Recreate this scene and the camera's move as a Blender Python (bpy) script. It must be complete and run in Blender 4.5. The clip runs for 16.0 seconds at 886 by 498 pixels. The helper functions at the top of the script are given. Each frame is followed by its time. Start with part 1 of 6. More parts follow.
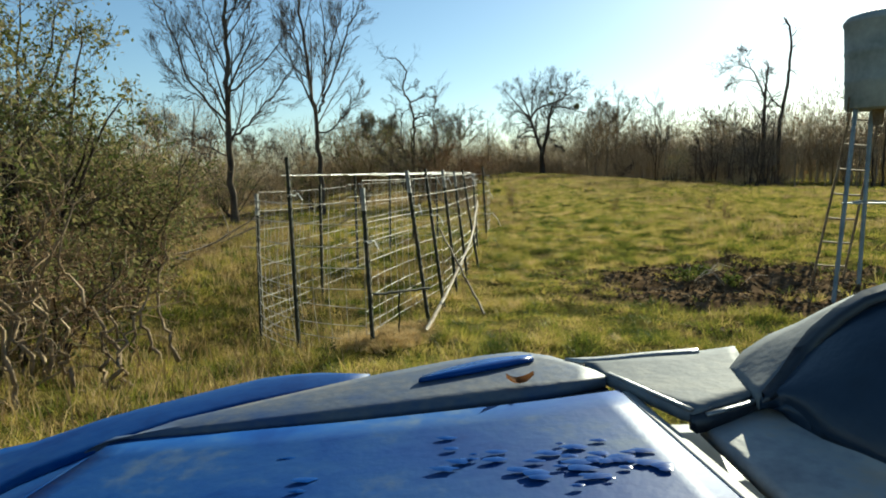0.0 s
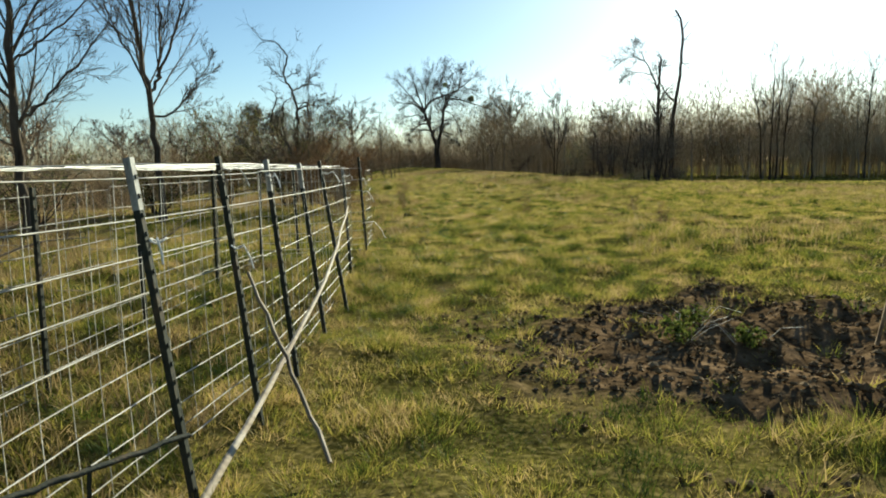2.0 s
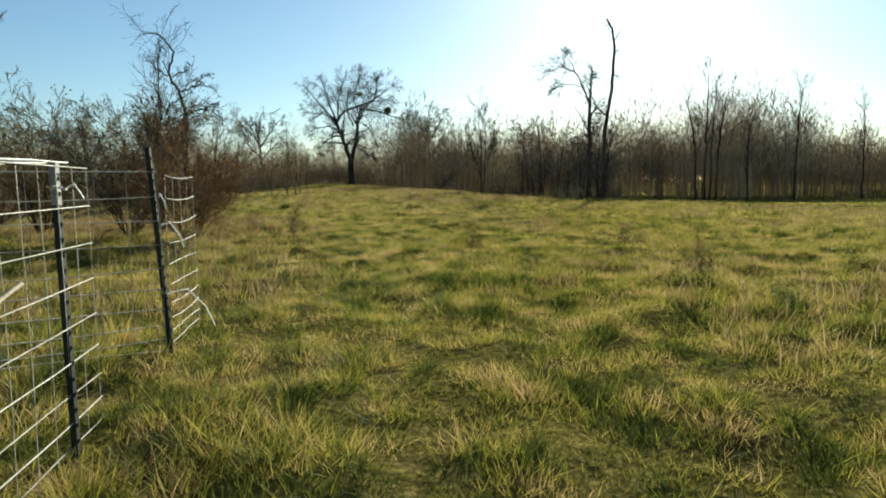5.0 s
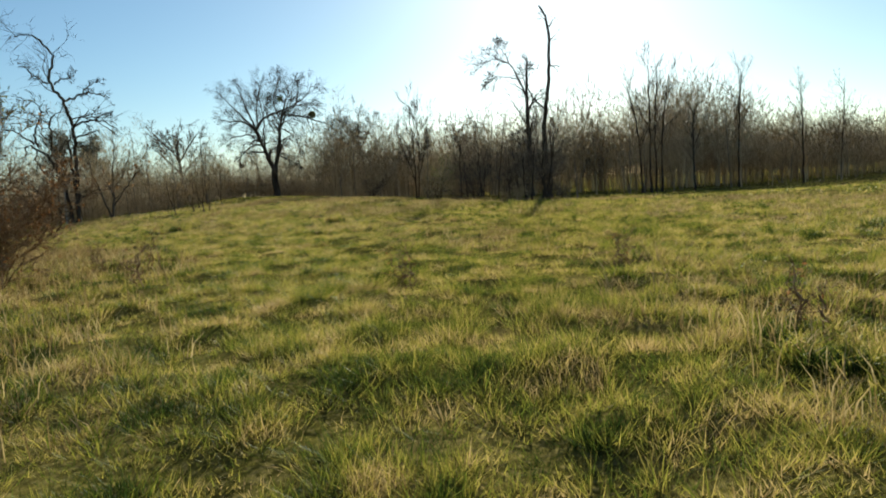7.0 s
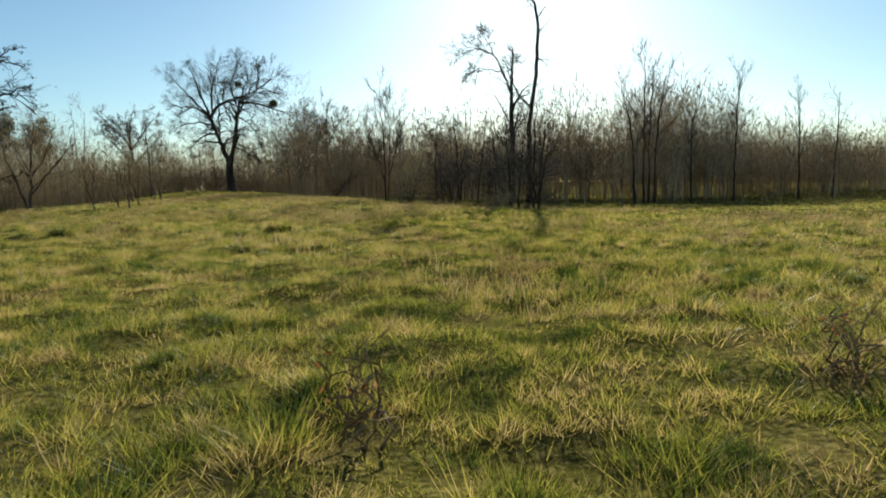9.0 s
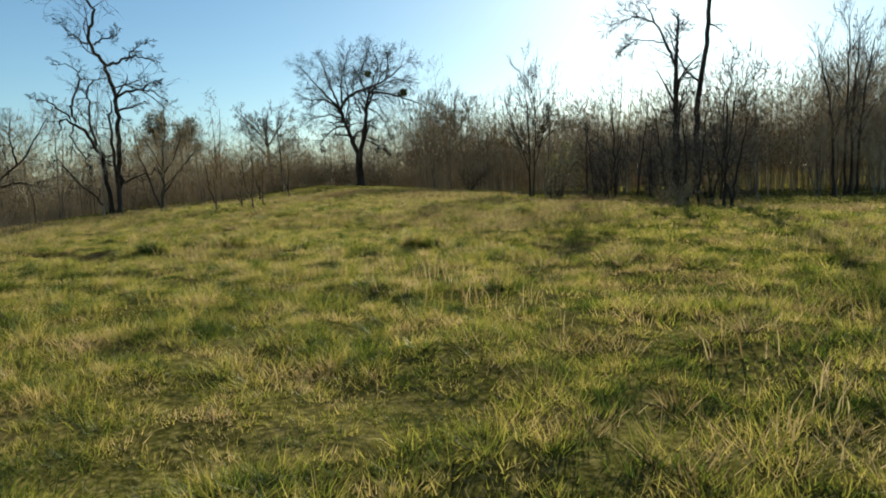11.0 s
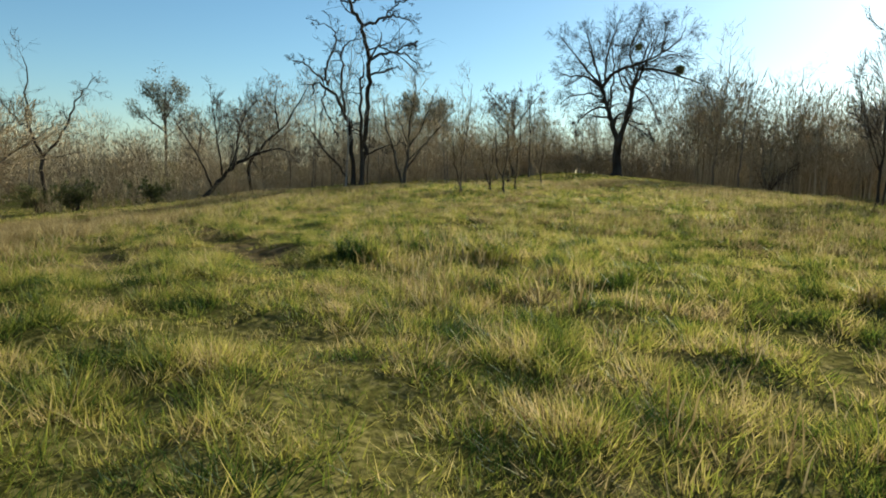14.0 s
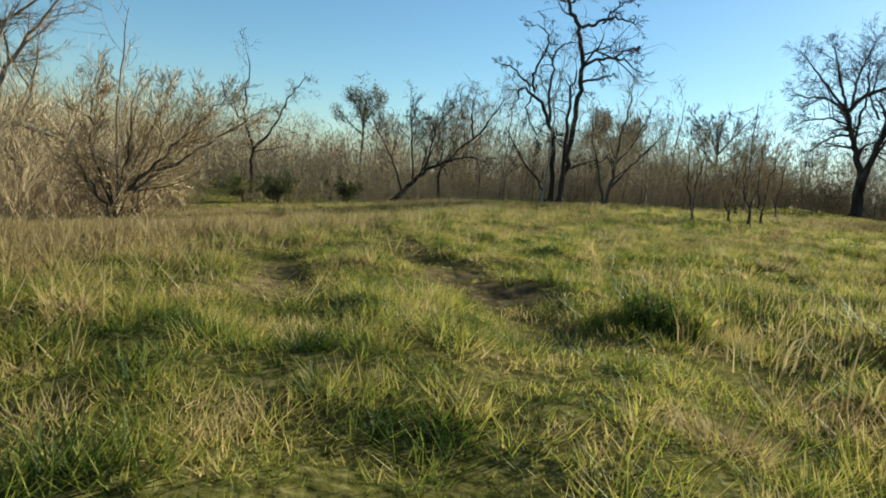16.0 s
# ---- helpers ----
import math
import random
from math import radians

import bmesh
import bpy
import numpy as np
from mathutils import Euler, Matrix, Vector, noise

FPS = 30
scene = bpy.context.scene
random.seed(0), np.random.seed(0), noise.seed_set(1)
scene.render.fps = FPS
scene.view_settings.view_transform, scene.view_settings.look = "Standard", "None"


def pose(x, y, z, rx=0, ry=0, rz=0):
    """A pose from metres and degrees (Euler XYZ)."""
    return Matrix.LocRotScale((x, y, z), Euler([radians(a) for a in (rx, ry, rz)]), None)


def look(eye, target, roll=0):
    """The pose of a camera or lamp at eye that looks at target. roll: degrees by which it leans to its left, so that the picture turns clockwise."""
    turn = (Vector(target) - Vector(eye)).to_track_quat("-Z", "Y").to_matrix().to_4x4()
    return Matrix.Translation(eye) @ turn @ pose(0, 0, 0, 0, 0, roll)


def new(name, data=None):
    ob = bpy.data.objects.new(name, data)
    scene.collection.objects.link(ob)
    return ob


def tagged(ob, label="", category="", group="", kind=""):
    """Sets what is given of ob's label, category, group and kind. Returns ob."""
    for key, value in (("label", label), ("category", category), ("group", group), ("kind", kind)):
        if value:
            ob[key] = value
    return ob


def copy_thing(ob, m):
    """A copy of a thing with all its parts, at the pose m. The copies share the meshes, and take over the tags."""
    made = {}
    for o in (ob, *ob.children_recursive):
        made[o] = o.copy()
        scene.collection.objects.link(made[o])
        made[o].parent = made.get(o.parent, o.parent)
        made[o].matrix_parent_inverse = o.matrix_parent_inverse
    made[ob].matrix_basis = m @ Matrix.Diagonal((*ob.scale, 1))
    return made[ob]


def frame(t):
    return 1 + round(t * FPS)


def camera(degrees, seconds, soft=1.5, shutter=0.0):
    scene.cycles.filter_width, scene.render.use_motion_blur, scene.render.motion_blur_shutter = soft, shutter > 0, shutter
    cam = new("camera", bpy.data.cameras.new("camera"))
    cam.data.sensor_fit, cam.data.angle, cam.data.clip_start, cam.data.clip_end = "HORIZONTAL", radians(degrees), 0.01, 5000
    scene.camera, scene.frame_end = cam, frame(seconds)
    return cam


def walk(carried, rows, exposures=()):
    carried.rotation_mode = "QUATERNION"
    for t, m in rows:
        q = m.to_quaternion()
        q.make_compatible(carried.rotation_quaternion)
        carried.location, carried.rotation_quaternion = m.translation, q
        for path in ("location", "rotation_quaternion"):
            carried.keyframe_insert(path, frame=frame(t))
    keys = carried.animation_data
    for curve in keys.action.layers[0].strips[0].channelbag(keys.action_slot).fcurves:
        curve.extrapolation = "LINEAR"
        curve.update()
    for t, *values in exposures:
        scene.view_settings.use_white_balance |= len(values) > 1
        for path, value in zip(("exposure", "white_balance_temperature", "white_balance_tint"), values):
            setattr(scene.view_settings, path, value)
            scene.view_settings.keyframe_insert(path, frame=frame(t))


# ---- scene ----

cam = camera(68.5, 16.0, soft=1.9)
# seconds, x, y, z, yaw, pitch, roll
ROWS = [
    (0, -0.014, 0.570, 1.472, -1.93, -6.73, 1.04),
    (0.5, 0.105, 1.565, 1.456, -4.65, -6.42, 0.54),
    (1, 0.295, 2.552, 1.449, -7.15, -7.35, 1.81),
    (1.5, 0.482, 3.476, 1.453, -9.52, -6.83, 2.15),
    (2, 0.655, 4.411, 1.431, -11.05, -7.32, 1.25),
    (2.5, 0.902, 5.370, 1.410, -12.10, -6.52, 2.73),
    (3, 1.155, 6.316, 1.402, -13.24, -7.26, 3.94),
    (3.2, 1.231, 6.686, 1.385, -13.78, -7.72, 3.07),
    (5.3, 2.064, 10.423, 1.322, -19.13, -5.20, 1.30),
    (5.5, 2.217, 10.754, 1.319, -19.52, -4.97, 2.74),
    (6, 2.572, 11.649, 1.313, -21.03, -5.37, 3.43),
    (6.5, 2.979, 12.601, 1.321, -22.85, -5.70, 2.89),
    (7, 3.410, 13.554, 1.319, -23.96, -5.71, 3.61),
    (7.5, 3.807, 14.493, 1.334, -25.42, -5.55, 2.43),
    (8, 4.322, 15.497, 1.316, -27.29, -5.65, 3.43),
    (8.2, 4.502, 15.890, 1.300, -27.81, -5.22, 2.05),
    (8.6, 4.815, 16.940, 1.318, -27.95, -5.45, 1.70),
    (9.0, 5.083, 17.975, 1.346, -26.75, -5.70, 1.35),
    (9.4, 5.307, 18.985, 1.375, -24.60, -5.95, 1.00),
    (9.9, 5.513, 20.190, 1.412, -21.20, -6.25, 0.65),
    (10.3, 5.631, 21.095, 1.447, -18.55, -6.54, 0.41),
    (10.5, 5.679, 21.499, 1.457, -17.32, -6.81, 1.21),
    (11, 5.798, 22.416, 1.471, -15.93, -6.17, 2.24),
    (11.5, 5.863, 23.299, 1.449, -13.52, -5.58, 1.18),
    (12, 5.919, 24.152, 1.431, -10.45, -6.46, -0.82),
    (12.5, 5.964, 25.087, 1.431, -6.25, -6.57, 2.55),
    (13, 5.855, 26.049, 1.414, -3.24, -7.04, -0.84),
    (13.5, 5.612, 27.111, 1.343, 0.29, -6.27, -2.78),
    (14, 5.353, 28.059, 1.318, 4.56, -7.08, -1.75),
    (14.5, 5.006, 28.889, 1.329, 8.53, -7.29, -2.20),
    (15, 4.622, 29.515, 1.348, 12.68, -5.60, -3.95),
    (15.5, 4.344, 30.023, 1.266, 16.97, -5.29, -5.20),
    (16, 3.994, 30.400, 1.164, 20.14, -6.80, -6.25),
]
walk(cam, [(t, pose(x, y, z, 90 + pitch, roll, yaw)) for t, x, y, z, yaw, pitch, roll in ROWS],
     exposures=[(0.0, 1.22, 5700, -5), (5.0, 1.12, 5700, -5), (8.0, 1.09, 5750, -5), (11.0, 1.08, 5600, -6), (13.5, 1.2, 5450, -8), (16.0, 1.3, 5300, -9)])

# ---- world and sun ----
SUN_AZIMUTH, SUN_ELEVATION = 35.0, 21.0     # degrees clockwise from +y; above the horizon
world = bpy.data.worlds.new("sky")
scene.world = world
world.use_nodes = True
_n = world.node_tree.nodes
_sky = _n.new("ShaderNodeTexSky")
_sky.sky_type = "NISHITA"
_sky.sun_disc = False
_sky.sun_elevation = radians(SUN_ELEVATION)
_sky.sun_rotation = radians(SUN_AZIMUTH)
_sky.air_density, _sky.dust_density, _sky.ozone_density = 1.0, 0.42, 1.6
_sky.altitude = 200
world.node_tree.links.new(_sky.outputs[0], _n["Background"].inputs[0])
_n["Background"].inputs[1].default_value = 0.050
_az, _el = radians(SUN_AZIMUTH), radians(SUN_ELEVATION)
SUN_DIR = Vector((math.sin(_az) * math.cos(_el), math.cos(_az) * math.cos(_el), math.sin(_el)))
_sun = bpy.data.lights.new("sun", "SUN")
_sun.energy, _sun.angle, _sun.color = 5.0, radians(0.5), (1.0, 0.86, 0.64)
sun = new("sun", _sun)
sun.matrix_world = look(SUN_DIR * 200, (0, 0, 0))

# ---- materials ----
def material(name, colours, scale=4.0, rough=0.8, metal=0.0, bump=0.3, bump_scale=30.0, detail=6.0, stretch=(1, 1, 1),
             vary="", amount=0.5, translucent=0.0, coords="Object", coat=0.0, shine=0.25, contrast=1.1):
    """A surface whose colour runs through the given colours by two noises, with bump; vary: 'island' or 'object' shifts it piece by piece."""
    m = bpy.data.materials.new(name)
    m.use_nodes = True
    nt = m.node_tree
    nd, ln = nt.nodes, nt.links
    b = nd["Principled BSDF"]
    tc = nd.new("ShaderNodeTexCoord")
    mp = nd.new("ShaderNodeMapping")
    mp.inputs["Scale"].default_value = stretch
    ln.new(tc.outputs[coords], mp.inputs[0])
    n1, n2 = nd.new("ShaderNodeTexNoise"), nd.new("ShaderNodeTexNoise")
    n1.inputs["Scale"].default_value, n1.inputs["Detail"].default_value = scale, detail
    n2.inputs["Scale"].default_value, n2.inputs["Detail"].default_value = scale * 7.3, 3
    ln.new(mp.outputs[0], n1.inputs["Vector"])
    ln.new(mp.outputs[0], n2.inputs["Vector"])
    mix = nd.new("ShaderNodeMath")
    mix.operation = "MULTIPLY_ADD"
    mix.inputs[1].default_value = 0.45
    ln.new(n2.outputs[0], mix.inputs[0])
    sc = nd.new("ShaderNodeMath")
    sc.operation = "MULTIPLY_ADD"
    sc.inputs[1].default_value, sc.inputs[2].default_value = contrast, 0.27 - contrast / 2
    ln.new(n1.outputs[0], sc.inputs[0])
    ln.new(sc.outputs[0], mix.inputs[2])
    last = mix.outputs[0]
    if vary:
        src = nd.new("ShaderNodeNewGeometry").outputs["Random Per Island"] if vary == "island" else nd.new("ShaderNodeObjectInfo").outputs["Random"]
        va = nd.new("ShaderNodeMath")
        va.operation = "MULTIPLY_ADD"
        va.inputs[1].default_value = amount
        ln.new(src, va.inputs[0])
        sh = nd.new("ShaderNodeMath")
        sh.operation = "SUBTRACT"
        sh.inputs[1].default_value = amount / 2
        ln.new(last, sh.inputs[0])
        ln.new(sh.outputs[0], va.inputs[2])
        last = va.outputs[0]
    ramp = nd.new("ShaderNodeValToRGB")
    el = ramp.color_ramp.elements
    while len(el) < len(colours):
        el.new(0.5)
    for i, c in enumerate(colours):
        el[i].position = 0.22 + 0.56 * i / max(1, len(colours) - 1)
        el[i].color = (*c, 1)
    ln.new(last, ramp.inputs[0])
    ln.new(ramp.outputs[0], b.inputs["Base Color"])
    b.inputs["Roughness"].default_value, b.inputs["Metallic"].default_value = rough, metal
    b.inputs["Coat Weight"].default_value = coat
    b.inputs["Specular IOR Level"].default_value = shine
    if bump:
        n3, bp = nd.new("ShaderNodeTexNoise"), nd.new("ShaderNodeBump")
        n3.inputs["Scale"].default_value, n3.inputs["Detail"].default_value = bump_scale, 5
        ln.new(mp.outputs[0], n3.inputs["Vector"])
        bp.inputs["Strength"].default_value, bp.inputs["Distance"].default_value = bump, 0.02
        ln.new(n3.outputs[0], bp.inputs["Height"])
        ln.new(bp.outputs[0], b.inputs["Normal"])
    if translucent:
        tr, ms = nd.new("ShaderNodeBsdfTranslucent"), nd.new("ShaderNodeMixShader")
        ms.inputs[0].default_value = translucent
        ln.new(ramp.outputs[0], tr.inputs[0])
        ln.new(b.outputs[0], ms.inputs[1])
        ln.new(tr.outputs[0], ms.inputs[2])
        ln.new(ms.outputs[0], nd["Material Output"].inputs[0])
    return m


BARK = material("dark_bark", [(0.02, 0.015, 0.011), (0.055, 0.042, 0.031), (0.10, 0.082, 0.063)], 3, 0.95, bump=0.8, bump_scale=18, stretch=(1, 1, 0.25), shine=0.04)
MID_BARK = material("grey_brown_bark", [(0.045, 0.035, 0.026), (0.10, 0.08, 0.06), (0.165, 0.135, 0.105)], 3, 0.95, bump=0.7, bump_scale=18, stretch=(1, 1, 0.25), shine=0.04)
TAN_BARK = material("tan_bark", [(0.12, 0.088, 0.055), (0.24, 0.18, 0.115), (0.38, 0.295, 0.20)], 5, 0.95, bump=0.5, bump_scale=30, stretch=(1, 1, 0.3), shine=0.04)
PALE_BARK = material("pale_bark", [(0.16, 0.13, 0.10), (0.30, 0.26, 0.21), (0.42, 0.38, 0.32)], 3, 0.95, bump=0.6, bump_scale=18, stretch=(1, 1, 0.25), shine=0.04)
TWIG = material("dark_twigs", [(0.05, 0.037, 0.027), (0.125, 0.095, 0.07), (0.21, 0.17, 0.13)], 1.2, 0.9, bump=0, vary="island", amount=0.5, shine=0.04)
PALE_TWIG = material("pale_twigs", [(0.19, 0.145, 0.10), (0.36, 0.285, 0.21), (0.5, 0.42, 0.33)], 1.2, 0.9, bump=0, vary="island", amount=0.5, shine=0.04)
RED_TWIG = material("reddish_brown_twigs", [(0.12, 0.075, 0.042), (0.25, 0.165, 0.092), (0.36, 0.255, 0.15)], 1.2, 0.9, bump=0, vary="island", amount=0.5, shine=0.04)
TAN_TWIG = material("tan_twigs", [(0.20, 0.14, 0.072), (0.385, 0.28, 0.155), (0.56, 0.425, 0.25)], 1.2, 0.9, bump=0, vary="island", amount=0.5, shine=0.04)
LEAF = material("dull_green_leaves", [(0.06, 0.075, 0.02), (0.15, 0.15, 0.05), (0.30, 0.25, 0.11)], 2, 0.6, bump=0, vary="island", amount=0.6, translucent=0.35, shine=0.04)
DRY_LEAF = material("rusty_dry_leaves", [(0.10, 0.045, 0.018), (0.20, 0.09, 0.035), (0.30, 0.17, 0.08)], 2, 0.8, bump=0, vary="island", amount=0.6, translucent=0.4, shine=0.04)
GRASS = material("pasture_grass", [(0.026, 0.044, 0.008), (0.098, 0.12, 0.017), (0.24, 0.225, 0.034), (0.39, 0.308, 0.072), (0.465, 0.33, 0.15)], 2.4, 0.55, bump=0,
                 vary="island", amount=0.32, translucent=0.51, detail=4, contrast=1.75, shine=0.14)
DRY_GRASS = material("straw_coloured_grass", [(0.17, 0.115, 0.045), (0.28, 0.20, 0.085), (0.42, 0.32, 0.16)], 1.0, 0.7, bump=0, vary="island", amount=0.6, translucent=0.4, shine=0.04)
STEEL_POST = material("green_brown_steel_post", [(0.018, 0.02, 0.016), (0.04, 0.042, 0.032), (0.10, 0.07, 0.045)], 6, 0.75, 0.0, bump=0.3, bump_scale=60, shine=0.1)
POST_TIP = material("worn_white_post_tip", [(0.12, 0.115, 0.10), (0.26, 0.25, 0.225), (0.42, 0.41, 0.37)], 8, 0.6, bump=0.2, bump_scale=60)
ROD = material("galvanised_rod", [(0.22, 0.20, 0.165), (0.36, 0.335, 0.285), (0.5, 0.47, 0.42)], 5, 0.6, 0.25, bump=0.2, bump_scale=80, vary="object", amount=0.3)
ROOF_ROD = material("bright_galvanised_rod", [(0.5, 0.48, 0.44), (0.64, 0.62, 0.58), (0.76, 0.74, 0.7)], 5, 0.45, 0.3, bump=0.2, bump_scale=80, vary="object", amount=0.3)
# Greyed and paled leaf colour: distance haze is put into the colour.
FAR_LEAF = material("haze_paled_far_foliage", [(0.085, 0.08, 0.058), (0.16, 0.148, 0.108), (0.25, 0.228, 0.17)], 2, 0.8, bump=0, vary="island", amount=0.6, translucent=0.35, shine=0.04)
TIE = material("faded_rope", [(0.5, 0.47, 0.42), (0.68, 0.65, 0.6), (0.78, 0.76, 0.72)], 20, 0.9, bump=0.4, bump_scale=150)
STICK = material("peeled_wood", [(0.22, 0.165, 0.11), (0.42, 0.35, 0.26), (0.58, 0.52, 0.43)], 4, 0.85, bump=0.4, bump_scale=40, stretch=(1, 1, 0.3))
CLOD = material("churned_dark_soil", [(0.055, 0.035, 0.016), (0.13, 0.085, 0.042), (0.24, 0.165, 0.09)], 3, 0.95, bump=0.8, bump_scale=25, vary="island", amount=0.4, shine=0.04)
DRUM = material("weathered_grey_drum", [(0.16, 0.18, 0.17), (0.26, 0.28, 0.265), (0.34, 0.355, 0.33)], 2.5, 0.6, 0.1, bump=0.2, bump_scale=25)
LEG = material("blue_grey_paint", [(0.13, 0.17, 0.20), (0.23, 0.28, 0.32), (0.32, 0.36, 0.39)], 4, 0.6, 0.0, bump=0.2, bump_scale=40)
LADDER = material("rusty_ladder_steel", [(0.09, 0.06, 0.035), (0.19, 0.14, 0.09), (0.33, 0.28, 0.2)], 5, 0.8, 0.0, bump=0.3, bump_scale=40, shine=0.1)


def ground_material():
    m = bpy.data.materials.new("pasture_soil_and_turf")
    m.use_nodes = True
    nt = m.node_tree
    nd, ln = nt.nodes, nt.links
    b = nd["Principled BSDF"]
    tc = nd.new("ShaderNodeTexCoord")

    def noise_of(scale, detail=5):
        n = nd.new("ShaderNodeTexNoise")
        n.inputs["Scale"].default_value, n.inputs["Detail"].default_value = scale, detail
        ln.new(tc.outputs["Object"], n.inputs["Vector"])
        return n.outputs[0]

    def ramp_of(src, stops):
        r = nd.new("ShaderNodeValToRGB")
        el = r.color_ramp.elements
        while len(el) < len(stops):
            el.new(0.5)
        for i, (p, c) in enumerate(stops):
            el[i].position, el[i].color = p, (*c, 1)
        ln.new(src, r.inputs[0])
        return r.outputs[0]

    def mixed(fac, a, c):
        x = nd.new("ShaderNodeMix")
        x.data_type = "RGBA"
        ln.new(fac, x.inputs["Factor"])
        ln.new(a, x.inputs["A"])
        ln.new(c, x.inputs["B"])
        return x.outputs["Result"]

    turf = ramp_of(noise_of(0.8, 7), [(0.3, (0.055, 0.05, 0.013)), (0.45, (0.105, 0.09, 0.022)), (0.58, (0.15, 0.12, 0.036)), (0.72, (0.21, 0.15, 0.062))])
    fine = ramp_of(noise_of(22.0, 8), [(0.38, (0.014, 0.013, 0.004)), (0.5, (0.075, 0.066, 0.018)), (0.64, (0.22, 0.17, 0.07))])
    half = nd.new("ShaderNodeValue")
    half.outputs[0].default_value = 0.45
    grass = mixed(half.outputs[0], turf, fine)
    soil = ramp_of(noise_of(6.0, 8), [(0.3, (0.04, 0.026, 0.014)), (0.5, (0.105, 0.069, 0.038)), (0.7, (0.21, 0.14, 0.08))])
    at = nd.new("ShaderNodeAttribute")
    at.attribute_name = "soil"
    litter = ramp_of(noise_of(9.0, 8), [(0.32, (0.04, 0.028, 0.015)), (0.5, (0.12, 0.082, 0.043)), (0.68, (0.25, 0.18, 0.10))])
    lt = nd.new("ShaderNodeAttribute")
    lt.attribute_name = "litter"
    ln.new(mixed(at.outputs["Fac"], mixed(lt.outputs["Fac"], grass, litter), soil), b.inputs["Base Color"])
    b.inputs["Roughness"].default_value = 1.0
    b.inputs["Specular IOR Level"].default_value = 0.0
    bp = nd.new("ShaderNodeBump")
    bp.inputs["Strength"].default_value, bp.inputs["Distance"].default_value = 0.9, 0.06
    ln.new(noise_of(7.0, 8), bp.inputs["Height"])
    ln.new(bp.outputs[0], b.inputs["Normal"])
    return m


GROUND = ground_material()

# ---- the lie of the land ----
_lattice = np.random.RandomState(11).rand(64, 64)


def vnoise(x, y, size, seed=0):
    """Smooth value noise, 0 to 1, with cells of that size."""
    x, y = np.asarray(x, float) / size + 7.31 * seed + 1000, np.asarray(y, float) / size + 3.77 * seed + 1000
    i, j = np.floor(x).astype(int), np.floor(y).astype(int)
    u, v = x - i, y - j
    u, v = u * u * (3 - 2 * u), v * v * (3 - 2 * v)
    g = lambda a, c: _lattice[a % 64, c % 64]
    return (g(i, j) * (1 - u) + g(i + 1, j) * u) * (1 - v) + (g(i, j + 1) * (1 - u) + g(i + 1, j + 1) * u) * v


def ramped(v, lo, hi):
    s = np.clip((np.asarray(v, float) - lo) / (hi - lo), 0, 1)
    return s * s * (3 - 2 * s)


def off_line(x, y, line):
    """Distance from a line of points."""
    best = np.full(np.shape(x), 1e9)
    for (ax, ay), (bx, by) in zip(line[:-1], line[1:]):
        dx, dy = bx - ax, by - ay
        s = np.clip(((x - ax) * dx + (y - ay) * dy) / (dx * dx + dy * dy), 0, 1)
        best = np.minimum(best, np.hypot(x - ax - s * dx, y - ay - s * dy))
    return best


WAY = [(x, y) for _, x, y, *_ in ROWS] + [(2.4, 33.6), (0.8, 36.0)]
RUT_A = [(2.4, 33.0), (1.5, 34.3), (0.0, 36.3), (-2.4, 39.9), (-8.2, 48.5), (-14.5, 58.0)]
RUT_B = [(3.5, 33.9), (2.6, 35.2), (1.1, 37.2), (-1.2, 40.7), (-7.0, 49.3), (-13.3, 58.8)]
BANK = [(-1.4, 30), (-3.2, 35.5), (-5.0, 39.5), (-10, 47)]
GROOVE = [(11.9, 41.0), (11.0, 35.0), (9.6, 29.4), (8.9, 27.4)]


def soil_share(x, y):
    """How bare the ground is, 0 to 1."""
    x, y = np.asarray(x, float), np.asarray(y, float)
    wob = vnoise(x, y, 0.7, 3) - 0.5 + 0.6 * (vnoise(x, y, 0.25, 4) - 0.5)
    r = np.hypot((x - 4.7) / 2.1, (y - 9.0) / 2.2)
    mud = ramped(1.12 - r + 0.55 * wob, 0.0, 0.35)
    r2 = np.hypot((x - 3.0) / 1.7, (y - 9.4) / 3.2)
    mud = np.maximum(mud, 0.6 * ramped(1.0 - r2 + 1.1 * wob, 0.1, 0.7))
    for line, w, most in ((RUT_A, 0.24, 0.72), (RUT_B, 0.24, 0.72), (GROOVE, 0.2, 0.4)):
        mud = np.maximum(mud, most * ramped(w * (1.3 + 1.6 * wob) - off_line(x, y, line), -0.05, 0.2) * ramped(vnoise(x, y, 0.9, 9), 0.3, 0.65))
    spots = ramped(vnoise(x, y, 1.3, 5) + 0.5 * wob, 0.95, 1.15)
    straw = 0.75 * ramped(1.15 - np.hypot((x + 0.42) / 0.5, (y - 7.05) / 0.6), 0, 0.4)
    return np.clip(np.maximum(mud, 0.3 * spots) + straw, 0, 1)


THICKET_EDGE = [(-4.6, 27), (-5.4, 37.5), (-7.2, 42), (-13, 50), (-19, 60), (-45, 66), (-62, 40), (-40, 4), (-3.9, 4), (-3.7, 9), (-3.5, 13), (-3.6, 18), (-4.6, 22)]


